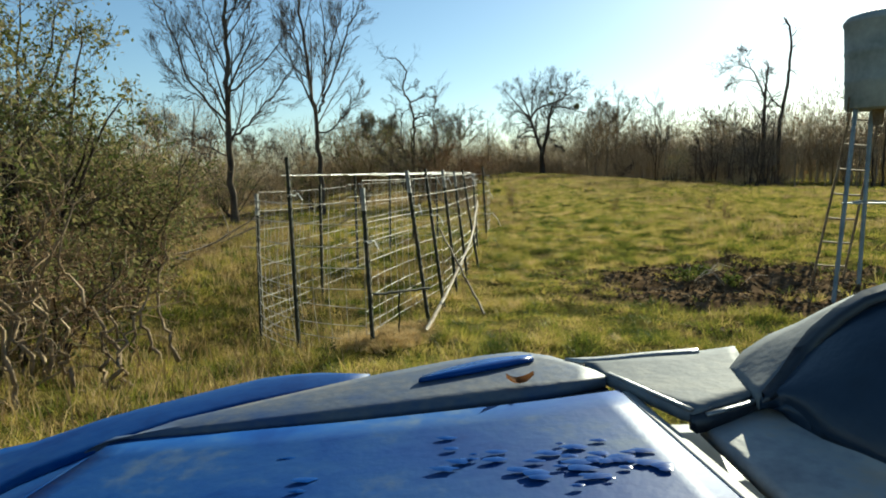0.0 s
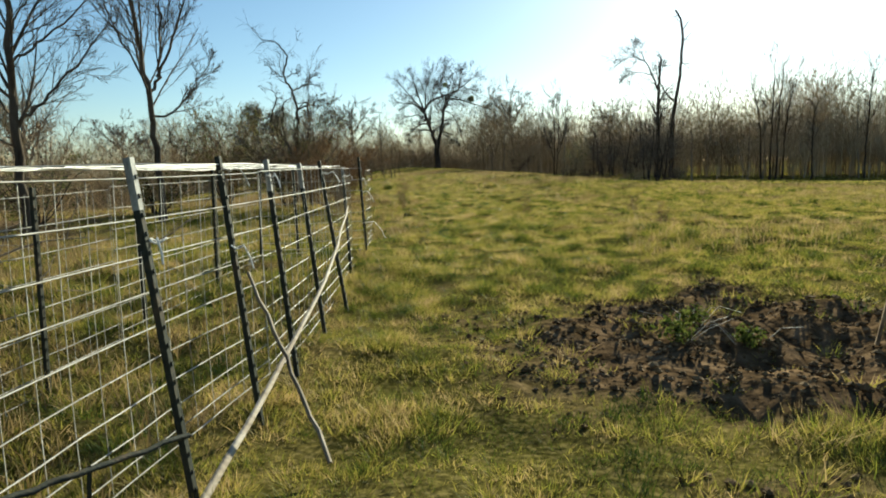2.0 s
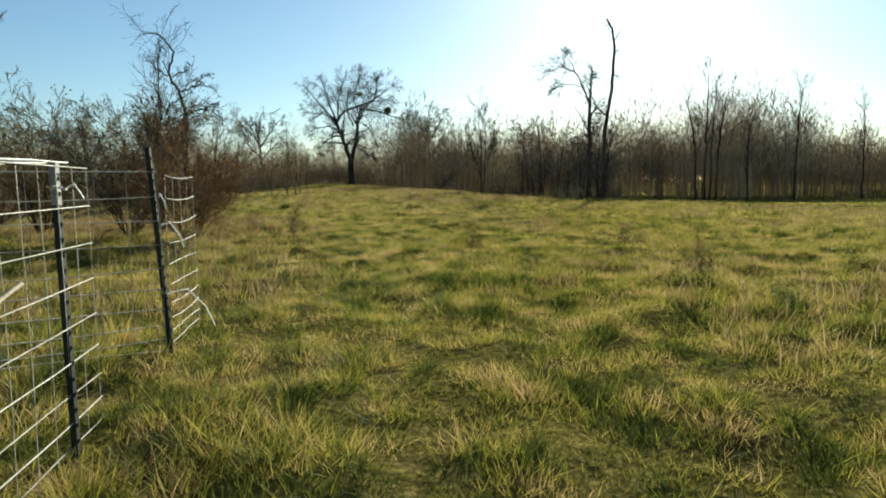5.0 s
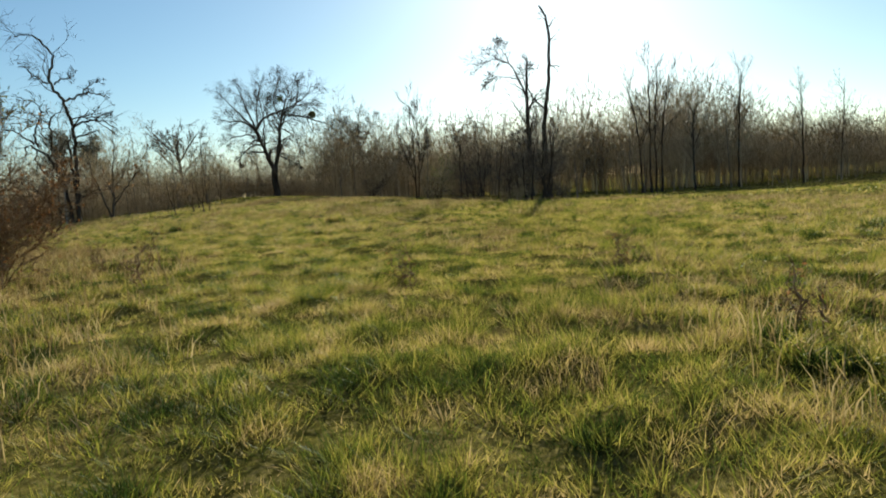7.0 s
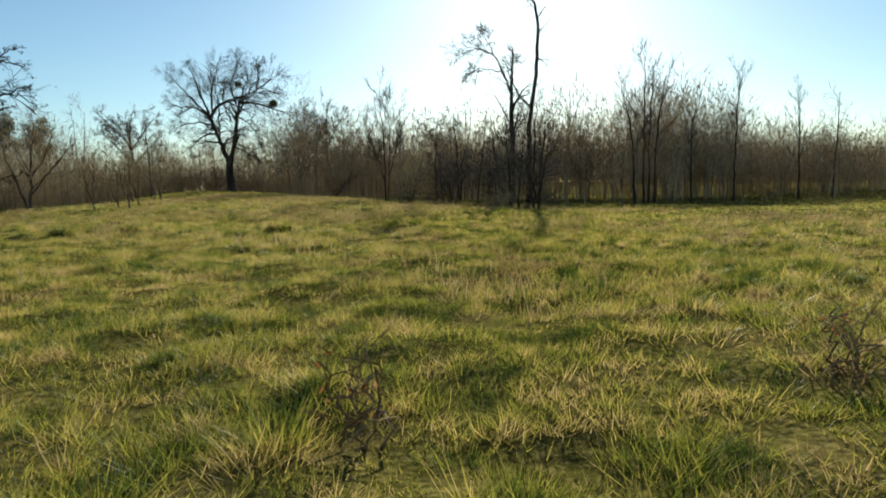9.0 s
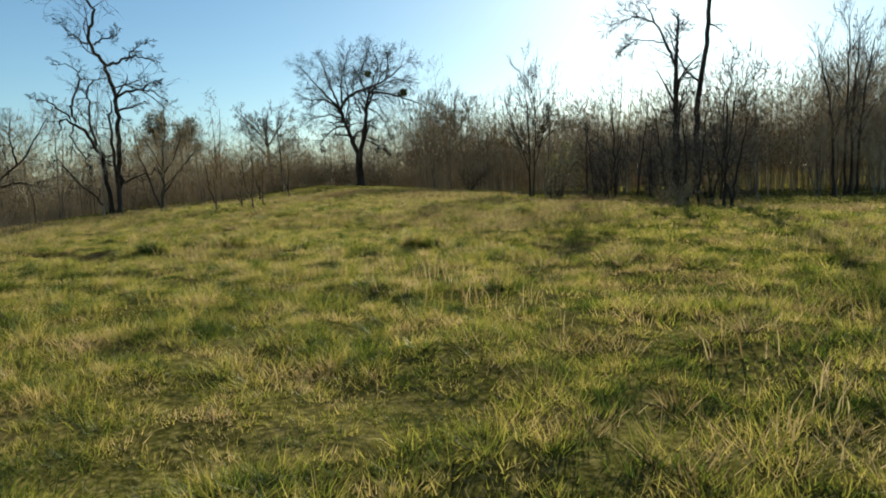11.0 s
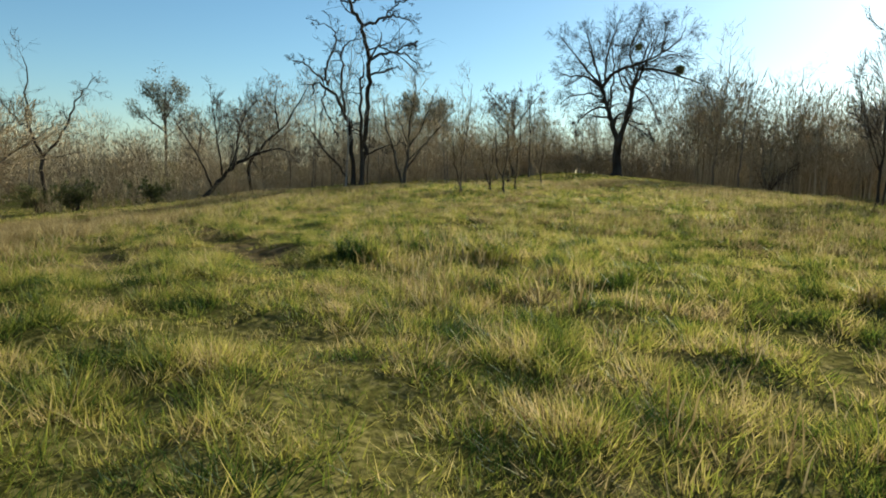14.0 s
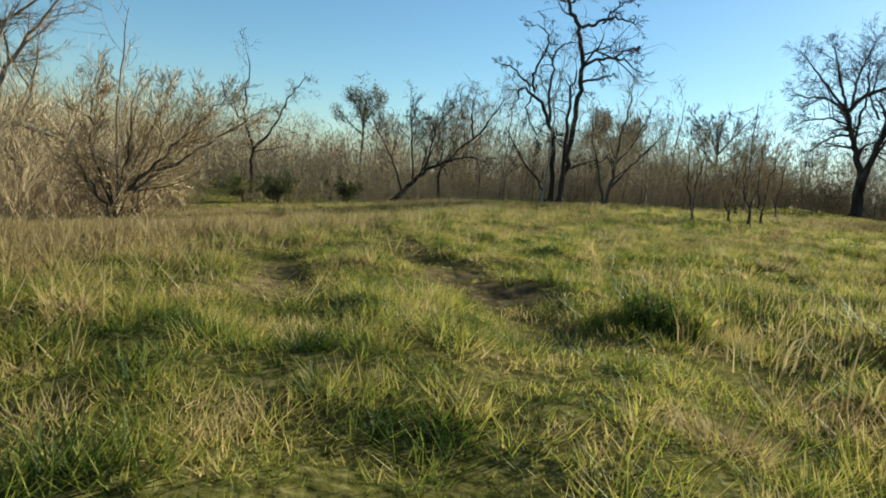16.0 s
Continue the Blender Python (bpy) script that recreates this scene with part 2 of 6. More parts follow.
def litter_share(x, y):
    """How far dead leaves cover the ground, 0 to 1, inside the brush beside the pasture."""
    x, y = np.asarray(x, float), np.asarray(y, float)
    inside = np.zeros(np.shape(x), bool)
    ring = THICKET_EDGE + THICKET_EDGE[:1]
    for (ax, ay), (bx, by) in zip(ring[:-1], ring[1:]):
        if ay != by:
            inside ^= ((ay > y) != (by > y)) & (x < ax + (bx - ax) * (y - ay) / (by - ay))
    d = np.where(inside, 1, -1) * off_line(x, y, ring)
    return ramped(d + 1.2 * (vnoise(x, y, 1.1, 31) - 0.5), -0.4, 0.9)


def lie(x, y):
    """Height of the ground."""
    x, y = np.asarray(x, float), np.asarray(y, float)
    ridge = np.interp(y, [-400, 12, 25, 42, 50, 60, 78, 110, 400], [0, 0, 0.2, 0.55, 0.78, 0.95, 1.25, 1.3, 0.5])
    h = ridge * np.exp(-((x - 9.0) / 17.0) ** 2)
    h = h - 0.65 * ramped(-x, 0.0, 9.0) * ramped(y, 26, 42)
    h = h - 0.2 * np.exp(-((x + 1.0) / 5.0) ** 2 - ((y - 52.0) / 8.0) ** 2)
    h = h - 0.25 * ramped(x, 14, 22) * ramped(y, 32, 42) * (1 - 0.5 * ramped(y, 48, 60))
    back = ramped(y, 44, 56)
    h = h - (1 - back) * np.clip(0.062 * (2.5 - x), 0, 1.6) * ramped(y, 28, 40) - back * 0.09 * np.clip(-5.5 - x, 0, 17)
    h = h - 0.1 * np.clip(11.0 - x, 0, 7) * ramped(x, -9, 0) * ramped(y, 52, 68)
    h = h - 0.35 * ramped(x, 30, 60) * ramped(y, 20, 45)
    h = h - 0.15 * np.exp(-(((x - 1.5) / 5.0) ** 2 + ((y - 9.0) / 4.2) ** 2) ** 2)
    h = h - 0.42 * np.exp(-((x + 2.2) / 1.5) ** 2 - ((y - 7.6) / 2.2) ** 2)
    near = np.exp(-((np.hypot(x - 8, y - 25)) / 70.0) ** 2) * ramped(off_line(x, y, [(0, -1.0), (0.05, 1.4)]), 0.6, 1.6)
    h = h + near * (0.11 * (vnoise(x, y, 5.0, 1) - 0.5) + 0.055 * (vnoise(x, y, 1.6, 2) - 0.5) + 0.12 * (1 - 0.8 * ramped(off_line(x, y, WAY), 5, 15)) * (vnoise(x, y, 0.55, 6) - 0.5))
    for line, deep in ((RUT_A, 0.05), (RUT_B, 0.05), (GROOVE, 0.03)):
        h = h - deep * ramped(0.42 - off_line(x, y, line), 0, 0.3)
    churn = ramped(1.1 - np.hypot((x - 4.7) / 2.1, (y - 9.0) / 2.2), 0, 0.4)
    h = h + churn * (0.22 * (vnoise(x, y, 0.35, 8) - 0.45) + 0.1 * (vnoise(x, y, 0.8, 7) - 0.5))
    return h


def lie1(x, y):
    return float(lie(np.array([x]), np.array([y]))[0])


def mesh_of(name, verts, faces, smooth=False):
    """A mesh from vertices (n, 3) and faces: an array (m, 3 or 4), or a list of such arrays."""
    groups = faces if isinstance(faces, list) else [faces]
    groups = [np.asarray(g, np.int32) for g in groups if len(g)]
    me = bpy.data.meshes.new(name)
    verts = np.asarray(verts, np.float32)
    me.vertices.add(len(verts))
    me.vertices.foreach_set("co", verts.ravel())
    loops = np.concatenate([g.ravel() for g in groups])
    sizes = np.concatenate([np.full(len(g), g.shape[1], np.int32) for g in groups])
    me.loops.add(len(loops))
    me.loops.foreach_set("vertex_index", loops)
    me.polygons.add(len(sizes))
    me.polygons.foreach_set("loop_start", np.concatenate([[0], np.cumsum(sizes)[:-1]]).astype(np.int32))
    me.polygons.foreach_set("loop_total", sizes)
    me.polygons.foreach_set("use_smooth", np.full(len(sizes), smooth))
    me.update(calc_edges=True)
    return me


def part_mesh(name, me, mat, parent=None, label="", m=None):
    ob = new(name, me)
    if mat and not me.materials:
        me.materials.append(mat)
    if parent:
        ob.parent = parent
    if m is not None:
        ob.matrix_basis = m
    if label:
        tagged(ob, label)
    return ob


def part(name, bm, mat, parent=None, label="", m=None, smooth=True):
    me = bpy.data.meshes.new(name)
    bmesh.ops.recalc_face_normals(bm, faces=bm.faces[:])
    bm.to_mesh(me)
    bm.free()
    me.polygons.foreach_set("use_smooth", np.full(len(me.polygons), smooth))
    return part_mesh(name, me, mat, parent, label, m)


def graded(stops):
    """Coordinates with steps that change from stop to stop: (from, step), ..., (end, 0)."""
    out = []
    for (a, step), (b, _) in zip(stops[:-1], stops[1:]):
        out += list(np.linspace(a, b, max(1, round((b - a) / step)), endpoint=False))
    return np.array(out + [stops[-1][0]])


def build_ground():
    xs = graded([(-900, 60), (-150, 12), (-40, 2), (-10, 0.5), (-3, 0.2), (12, 0.4), (30, 1.5), (70, 10), (160, 60), (900, 0)])
    ys = graded([(-500, 60), (-60, 8), (-6, 0.4), (2, 0.2), (44, 0.4), (64, 1.5), (110, 8), (220, 60), (1200, 0)])
    X, Y = np.meshgrid(xs, ys)
    v = np.stack([X.ravel(), Y.ravel(), lie(X.ravel(), Y.ravel())], 1)
    w = len(xs)
    i = np.arange(len(ys) - 1)[:, None] * w + np.arange(w - 1)[None]
    i = i.ravel()
    me = mesh_of("ground", v, np.stack([i, i + 1, i + w + 1, i + w], 1), True)
    a = me.attributes.new("soil", "FLOAT", "POINT")
    a.data.foreach_set("value", soil_share(v[:, 0], v[:, 1]).astype(np.float32))
    a = me.attributes.new("litter", "FLOAT", "POINT")
    a.data.foreach_set("value", litter_share(v[:, 0], v[:, 1]).astype(np.float32))
    tagged(part_mesh("ground", me, GROUND), "gently rolling pasture of green and straw turf with muddy patches", "ground", kind="structure")


build_ground()


# Twig colour lightened to stand in for haze and light over the woods.
WOODS = material("haze_lightened_brown_twigs", [(0.153, 0.112, 0.068), (0.378, 0.289, 0.177), (0.578, 0.454, 0.295)], 0.12, 0.95, bump=0, vary="island", amount=0.5, shine=0.0)
WOODS_BARK = material("lichen_grey_bark", [(0.10, 0.08, 0.06), (0.20, 0.165, 0.125), (0.3, 0.26, 0.21)], 3, 0.95, bump=0.5, bump_scale=18, stretch=(1, 1, 0.25))
BLUE_PAINT = material("dusty_blue_plastic", [(0.004, 0.03, 0.145), (0.008, 0.045, 0.185), (0.016, 0.06, 0.195), (0.06, 0.098, 0.175)], 5.5, 0.55, bump=0.05, bump_scale=60, shine=0.1, contrast=1.4)
DUSTY_BLUE = material("dust_covered_blue_plastic", [(0.03, 0.06, 0.15), (0.085, 0.10, 0.135), (0.17, 0.16, 0.145)], 7.0, 0.55, bump=0.08, bump_scale=60, shine=0.25)
# Dirt streaks on the side panel; on the hood's bevel a painted highlight.
PALE_DIRT_GLINT = material("dirt_and_highlight_plastic", [(0.20, 0.205, 0.215), (0.36, 0.355, 0.34), (0.46, 0.36, 0.25)], 7.0, 0.65, bump=0.1, bump_scale=60, shine=0.25)
BLACK_PLASTIC = material("black_plastic", [(0.008, 0.010, 0.014), (0.018, 0.021, 0.028), (0.04, 0.042, 0.048)], 4.0, 0.38, bump=0.08, bump_scale=70, shine=0.5)
WET = material("wet_blue_spot", [(0.006, 0.035, 0.16), (0.008, 0.05, 0.22), (0.014, 0.06, 0.26)], 6.0, 0.25, bump=0, shine=0.2)
NAVY = material("navy_plastic", [(0.006, 0.014, 0.026), (0.010, 0.022, 0.042), (0.022, 0.034, 0.055)], 5.0, 0.34, bump=0.06, bump_scale=90, shine=0.45)
RUBBER = material("worn_rubber", [(0.012, 0.012, 0.012), (0.03, 0.028, 0.025), (0.07, 0.06, 0.045)], 6.0, 0.9, bump=0.3, bump_scale=50)
METAL = material("scuffed_metal", [(0.2, 0.2, 0.2), (0.35, 0.34, 0.33), (0.45, 0.44, 0.42)], 8.0, 0.4, 0.8, bump=0.1, bump_scale=60)
DUSTY_GREY = material("dust_covered_grey_plastic", [(0.08, 0.095, 0.11), (0.15, 0.16, 0.17), (0.24, 0.235, 0.215)], 6.0, 0.7, bump=0.08, bump_scale=60, shine=0.1)
WEED_LEAF = material("fresh_weed_leaves", [(0.035, 0.05, 0.010), (0.09, 0.11, 0.02), (0.17, 0.17, 0.045)], 3, 0.7, bump=0, vary="island", amount=0.5, translucent=0.4, shine=0.1)
STRAW = material("pale_yellow_straw", [(0.36, 0.24, 0.09), (0.58, 0.41, 0.17), (0.68, 0.52, 0.26)], 6.0, 0.8, bump=0, vary="island", amount=0.5, translucent=0.3, shine=0.05)
# ---- grass ----
def blades(rng, x, y, h, w, lean, segments, way=None):
    """Bent, tapering blades of grass standing at x, y: vertices and faces."""
    n = len(x)
    z = lie(x, y) - 0.01
    a = rng.rand(n) * 2 * np.pi
    side = np.stack([np.cos(a), np.sin(a), np.zeros(n)], 1)
    b = rng.rand(n) * 2 * np.pi if way is None else way
    bend = np.stack([np.cos(b), np.sin(b), np.zeros(n)], 1) * (lean * h)[:, None]
    base = np.stack([x, y, z], 1)
    up = np.array([0, 0, 1.0])
    rows = []
    for k in range(segments + 1):
        s = k / segments
        c = base + up * (h * s * (1 - 0.25 * s * lean))[:, None] + bend * (s * s)
        if k < segments:
            half = side * (w * 0.5 * (1 - 0.55 * s))[:, None]
            rows += [c - half, c + half]
        else:
            rows.append(c)
    per = len(rows)
    v = np.stack(rows, 1).reshape(-1, 3)
    o = np.arange(n)[:, None] * per
    faces = []
    for k in range(segments - 1):
        faces.append(o + np.array([2 * k, 2 * k + 1, 2 * k + 3, 2 * k + 2]))
    tri = o + np.array([per - 3, per - 2, per - 1])
    return v, [np.concatenate(faces), tri] if faces else [tri]


def scatter_grass():
    rng = np.random.RandomState(5)
    zones = ((0.0, 2.5, 72, 34, 0.0068, 0.8), (2.5, 8.5, 48, 34, 0.0098, 0.85), (8.5, 16.0, 24, 18, 0.018, 0.85), (16.0, 34.0, 11, 7, 0.036, 0.75), (34.0, 75.0, 2.6, 5, 0.08, 0.7))
    for near, far, density, per, width, tall in zones:
        x0, x1, y0, y1 = -0.5 - min(far, 9 if far < 20 else 40), 6 + far, max(-2.0, 0.5 - far), 37 + far
        n = int((x1 - x0) * (y1 - y0) * density)
        x, y = rng.uniform(x0, x1, n), rng.uniform(y0, y1, n)
        d = off_line(x, y, WAY)
        keep = (d >= near) & (d < far)
        bare = np.maximum(soil_share(x, y), 0.85 * litter_share(x, y))
        keep &= rng.rand(n) > np.maximum(bare * 0.93, 0.85 * np.exp(-(off_line(x, y, BANK) / 2.4) ** 2))
        x, y = x[keep], y[keep]
        clump = vnoise(x, y, 0.5, 12) * 0.55 + vnoise(x, y, 0.2, 13) * 0.45
        patch = vnoise(x, y, 3.2, 14)
        keep = rng.rand(len(x)) < 0.62 + 0.5 * ramped(clump, 0.25, 0.55)
        x, y, clump, patch = x[keep], y[keep], clump[keep], patch[keep]
        even = float(ramped(near, 6, 20))
        hh = (0.06 + 0.36 * np.clip(clump * (1 - 0.6 * even) + 0.5 * 0.6 * even - 0.32, 0, 1) * (0.5 + 0.7 * patch)) * tall
        hh *= 1 - 0.45 * ramped(0.45 - np.minimum(off_line(x, y, RUT_A), off_line(x, y, RUT_B)), 0.0, 0.3)
        ox, oy = rng.normal(0, 0.046 + width, len(x) * per), rng.normal(0, 0.046 + width, len(x) * per)
        bx, by = np.repeat(x, per) + ox, np.repeat(y, per) + oy
        h = np.repeat(hh * rng.uniform(0.7, 1.4, len(hh)), per) * rng.uniform(0.55, 1.25, len(bx))
        w = width * rng.uniform(0.6, 1.3, len(bx))
        v, f = blades(rng, bx, by, h, w, rng.uniform(0.2, 1.25, len(bx)), 1, np.arctan2(oy, ox) + rng.normal(0, 0.7, len(bx)))
        tagged(part_mesh("grass", mesh_of("grass", v, f), GRASS), "clumpy green and yellow winter pasture grass", "grass", kind="stuff")
    # coarse dark tussocks and tan dead ones dotted over the turf
    for mat, count, seed, name, label in ((GRASS, 4200, 15, "coarse_grass", "coarse darker tufts standing out of the pasture"), (DRY_GRASS, 7500, 16, "dead_grass", "tan dead tufts dotted over the pasture")):
        x, y = rng.uniform(-3, 24, count), rng.uniform(4, 62, count)
        keep = (rng.rand(count) < ramped(vnoise(x, y, 2.4, seed), 0.4, 0.75)) & (soil_share(x, y) < 0.4) & (off_line(x, y, WAY) > 1.0)
        x, y = x[keep], y[keep]
        d = off_line(x, y, WAY)
        per = 46
        r = np.repeat(rng.uniform(0.07, 0.2, len(x)), per)
        q, a = np.sqrt(rng.rand(len(r))) * r, rng.rand(len(r)) * 2 * np.pi
        h = np.repeat(rng.uniform(0.09, 0.2, len(x)), per) * rng.uniform(0.5, 1.2, len(r))
        wide = np.repeat(0.006 + 0.0011 * d, per) * rng.uniform(0.7, 1.3, len(r))
        v, f = blades(rng, np.repeat(x, per) + q * np.cos(a), np.repeat(y, per) + q * np.sin(a), h, wide, rng.uniform(0.3, 1.3, len(r)), 1, a + rng.normal(0, 0.5, len(r)))
        tagged(part_mesh(name, mesh_of(name, v, f), mat), label, "grass", kind="stuff")
    # straw-coloured stems, thickest by the woods' edge and the track's left bank
    n = 60000
    x, y = rng.uniform(-12, 24, n), rng.uniform(3, 60, n)
    thick = ramped(vnoise(x, y, 3.0, 21), 0.5, 0.8) * 0.5 + 2.4 * np.exp(-((off_line(x, y, BANK)) / 2.8) ** 2) \
        + 0.6 * np.exp(-((x + 3.2) / 1.3) ** 2) * (y < 16) + 0.5 * np.exp(-(off_line(x, y, [(2.0, 20), (1.5, 30)]) / 1.5) ** 2)
    keep = (rng.rand(n) < thick) & (soil_share(x, y) < 0.5) & (off_line(x, y, WAY) > 1.8)
    x, y = np.repeat(x[keep], 7) + rng.normal(0, 0.07, 7 * keep.sum()), np.repeat(y[keep], 7) + rng.normal(0, 0.07, 7 * keep.sum())
    v, f = blades(rng, x, y, rng.uniform(0.12, 0.32, len(x)), rng.uniform(0.007, 0.013, len(x)), rng.uniform(0.1, 0.7, len(x)), 2)
    tagged(part_mesh("dry_grass", mesh_of("dry_grass", v, f), DRY_GRASS), "thin straw-coloured dead grass stems among the green", "dry grass", kind="stuff")
    n = 26000
    x, y = rng.uniform(-11, 2, n), rng.uniform(28, 50, n)
    keep = (rng.rand(n) < np.exp(-(off_line(x, y, BANK) / 2.2) ** 2)) & (soil_share(x, y) < 0.3)
    x, y = np.repeat(x[keep], 12) + rng.normal(0, 0.09, 12 * keep.sum()), np.repeat(y[keep], 12) + rng.normal(0, 0.09, 12 * keep.sum())
    v, f = blades(rng, x, y, rng.uniform(0.1, 0.34, len(x)), rng.uniform(0.010, 0.018, len(x)), rng.uniform(0.2, 1.1, len(x)), 1)
    tagged(part_mesh("dry_grass", mesh_of("dry_grass", v, f), DRY_GRASS), "tan dead grass matted along the bank of the track", "dry grass", kind="stuff")


scatter_grass()


# ---- bare trees ----
def tubes(lines):
    """Tapering tubes round lines of points with radii: vertices and faces."""
    groups = {}
    for pts, rad in lines:
        r = rad[0]
        groups.setdefault((len(pts), 9 if r > 0.08 else 5 if r > 0.03 else 3), []).append((pts, rad))
    vs, fs, at = [], [], 0
    for (n, k), items in groups.items():
        P = np.array([p for p, _ in items], float)
        R = np.array([r for _, r in items], float)
        t = np.gradient(P, axis=1)
        t /= np.linalg.norm(t, axis=2, keepdims=True) + 1e-9
        ref = np.where(np.abs(t[:, :1, 2:3]) > 0.9, np.array([1.0, 0, 0]), np.array([0, 0, 1.0]))
        u = np.cross(t, ref)
        u /= np.linalg.norm(u, axis=2, keepdims=True) + 1e-9
        w = np.cross(t, u)
        a = np.arange(k) * 2 * np.pi / k
        ring = P[:, :, None] + R[:, :, None, None] * (np.cos(a)[:, None] * u[:, :, None] + np.sin(a)[:, None] * w[:, :, None])
        m = len(items)
        idx = at + np.arange(m * n * k).reshape(m, n, k)
        q = np.stack([idx[:, :-1], np.roll(idx[:, :-1], -1, 2), np.roll(idx[:, 1:], -1, 2), idx[:, 1:]], -1).reshape(-1, 4)
        vs.append(ring.reshape(-1, 3))
        fs.append(q)
        at += m * n * k
    return np.concatenate(vs), np.concatenate(fs)


SLIVERS = []


def slivers(items):
    """The finest twigs: bent, pointed slips, turned every way."""
    P = np.array([p for p, _ in items], float)
    R = np.array([r for _, r in items], float)[:, None] * 1.15
    t = P[:, 2] - P[:, 0]
    ref = np.random.RandomState(len(items)).normal(size=t.shape)
    u = np.cross(t, ref)
    u /= np.linalg.norm(u, axis=1, keepdims=True) + 1e-9
    v = np.stack([P[:, 0] - u * R, P[:, 0] + u * R, P[:, 1] - u * R * 0.7, P[:, 1] + u * R * 0.7, P[:, 2]], 1).reshape(-1, 3)
    o = np.arange(len(items))[:, None] * 5
    return v, o + np.array([0, 1, 3, 2]), o + np.array([2, 3, 4])


def crooked(rng, p, d, length, n, wobble, rise):
    """A line of points that wanders from p along d."""
    p, d = Vector(p), Vector(d).normalized()
    out = [tuple(p)]
    for _ in range(n):
        d = (d + Vector((rng.gauss(0, wobble), rng.gauss(0, wobble), rng.gauss(0, wobble) + rise))).normalized()
        p = p + d * (length / n)
        out.append(tuple(p))
    return out


def spread(rng, lines, line, r0, r1, length, spec, level):
    """Side branches along a line, and theirs in turn."""
    kids = spec["kids"][level]
    n = len(line) - 1
    last = level == len(spec["kids"]) - 1
    for k in range(kids):
        s = spec["start"] + (1 - spec["start"]) * (k + rng.random()) / kids if level == 0 else 0.15 + 0.83 * (k + rng.random()) / kids
        i = min(n - 1, int(s * n))
        f = s * n - i
        a, b = Vector(line[i]), Vector(line[i + 1])
        p, d = a.lerp(b, f), (b - a).normalized()
        side = d.orthogonal().normalized()
        side.rotate(Matrix.Rotation(rng.random() * math.tau, 3, d))
        ang = radians(spec["angle"] * rng.uniform(0.6, 1.35))
        e = d * math.cos(ang) + side * math.sin(ang)
        e.z += spec.get("lift", 0.0)
        r = (r0 + (r1 - r0) * s) * rng.uniform(0.38, 0.62)
        r = max(r, spec.get("least", 0.004))
        reach = length * (spec["ratio"] if level == 0 else spec.get("then", 0.6)) * rng.uniform(0.6, 1.2) * (1.1 - 0.55 * s)
        seg = 2 if last else 3 if level else 4
        sub = crooked(rng, p, e, reach, seg, spec["wobble"] * (1.3 if last else 1), spec["rise"])
        tip = max(0.0025, r * 0.3)
        if last and spec.get("flat", True):
            SLIVERS.append((sub, r))
            continue
        lines.append((sub, list(np.linspace(r, tip, seg + 1))))
        if not last:
            spread(rng, lines, sub, r, tip, reach, spec, level + 1)


def bend_through(pts, n, rng, rough):
    """A smooth line through a few points, a little uneven."""
    P = np.array(pts, float)
    s = np.linspace(0, len(P) - 1, n)
    out = np.stack([np.interp(s, range(len(P)), P[:, k]) for k in range(3)], 1)
    for _ in range(2):
        out[1:-1] = out[1:-1] * 0.5 + (out[:-2] + out[2:]) * 0.25
    out[1:] += np.array([[rng.gauss(0, rough) for _ in range(3)] for _ in range(n - 1)])
    return [tuple(p) for p in out]


def tree(name, label, x, y, stems, spec, seed, bark, twig, face=None, category="tree", sink=0.1, group="", z=None):
    """A bare tree. stems: (points as (across, up) or (across, deep, up), root radius, tip radius) as seen by somebody who stands at face."""
    rng = random.Random(seed)
    root = new(name)
    root.location = (x, y, (lie1(x, y) if z is None else z) - sink)
    fx, fy = face or (x, y - 1)
    view = Vector((x - fx, y - fy, 0)).normalized()
    right = Vector((view.y, -view.x, 0))
    lines, owner = [], []
    SLIVERS.clear()
    for pts, r0, r1 in stems:
        owner.append((len(lines), pts[0][-1] < 0.1))
        full = [right * p[0] + view * (p[1] if len(p) == 3 else rng.gauss(0, 0.12)) + Vector((0, 0, p[-1] + sink)) for p in pts]
        n = 4 * len(pts)
        line = bend_through(full, n, rng, spec.get("rough", 0.03))
        radii = list(np.linspace(1, 0, n) ** 0.8 * (r0 - r1) + r1)
        if pts[0][-1] < 0.1:
            radii[0] *= 1.45
        length = sum((Vector(b) - Vector(a)).length for a, b in zip(line[:-1], line[1:]))
        lines.append((line, radii))
        if len(owner) > spec.get("bare", 0):
            spread(rng, lines, line, r0, r1, length, spec, 0)
    limit = spec.get("split", 0.022)
    thin = [l for l in lines if l[1][0] <= limit]
    trunks = []
    for (a, rooted), (b, _) in zip(owner, owner[1:] + [(len(lines), True)]):
        if rooted or not trunks:
            trunks.append([])
        trunks[-1] += [l for l in lines[a:b] if l[1][0] > limit]
    for own in trunks:
        if own:
            part_mesh("trunk" if category == "tree" else "stem", mesh_of("trunk", *tubes(own), True), bark, root)
    if thin or SLIVERS:
        v, f = tubes(thin) if thin else (np.zeros((0, 3)), np.zeros((0, 4), int))
        w, q, t3 = slivers(SLIVERS)
        part_mesh("crown", mesh_of("crown", np.concatenate([v, w]), [np.concatenate([f, q + len(v)]), t3 + len(v)]), twig, root)
    return tagged(root, label, category, group), lines + [(p, [r] * 3) for p, r in SLIVERS]


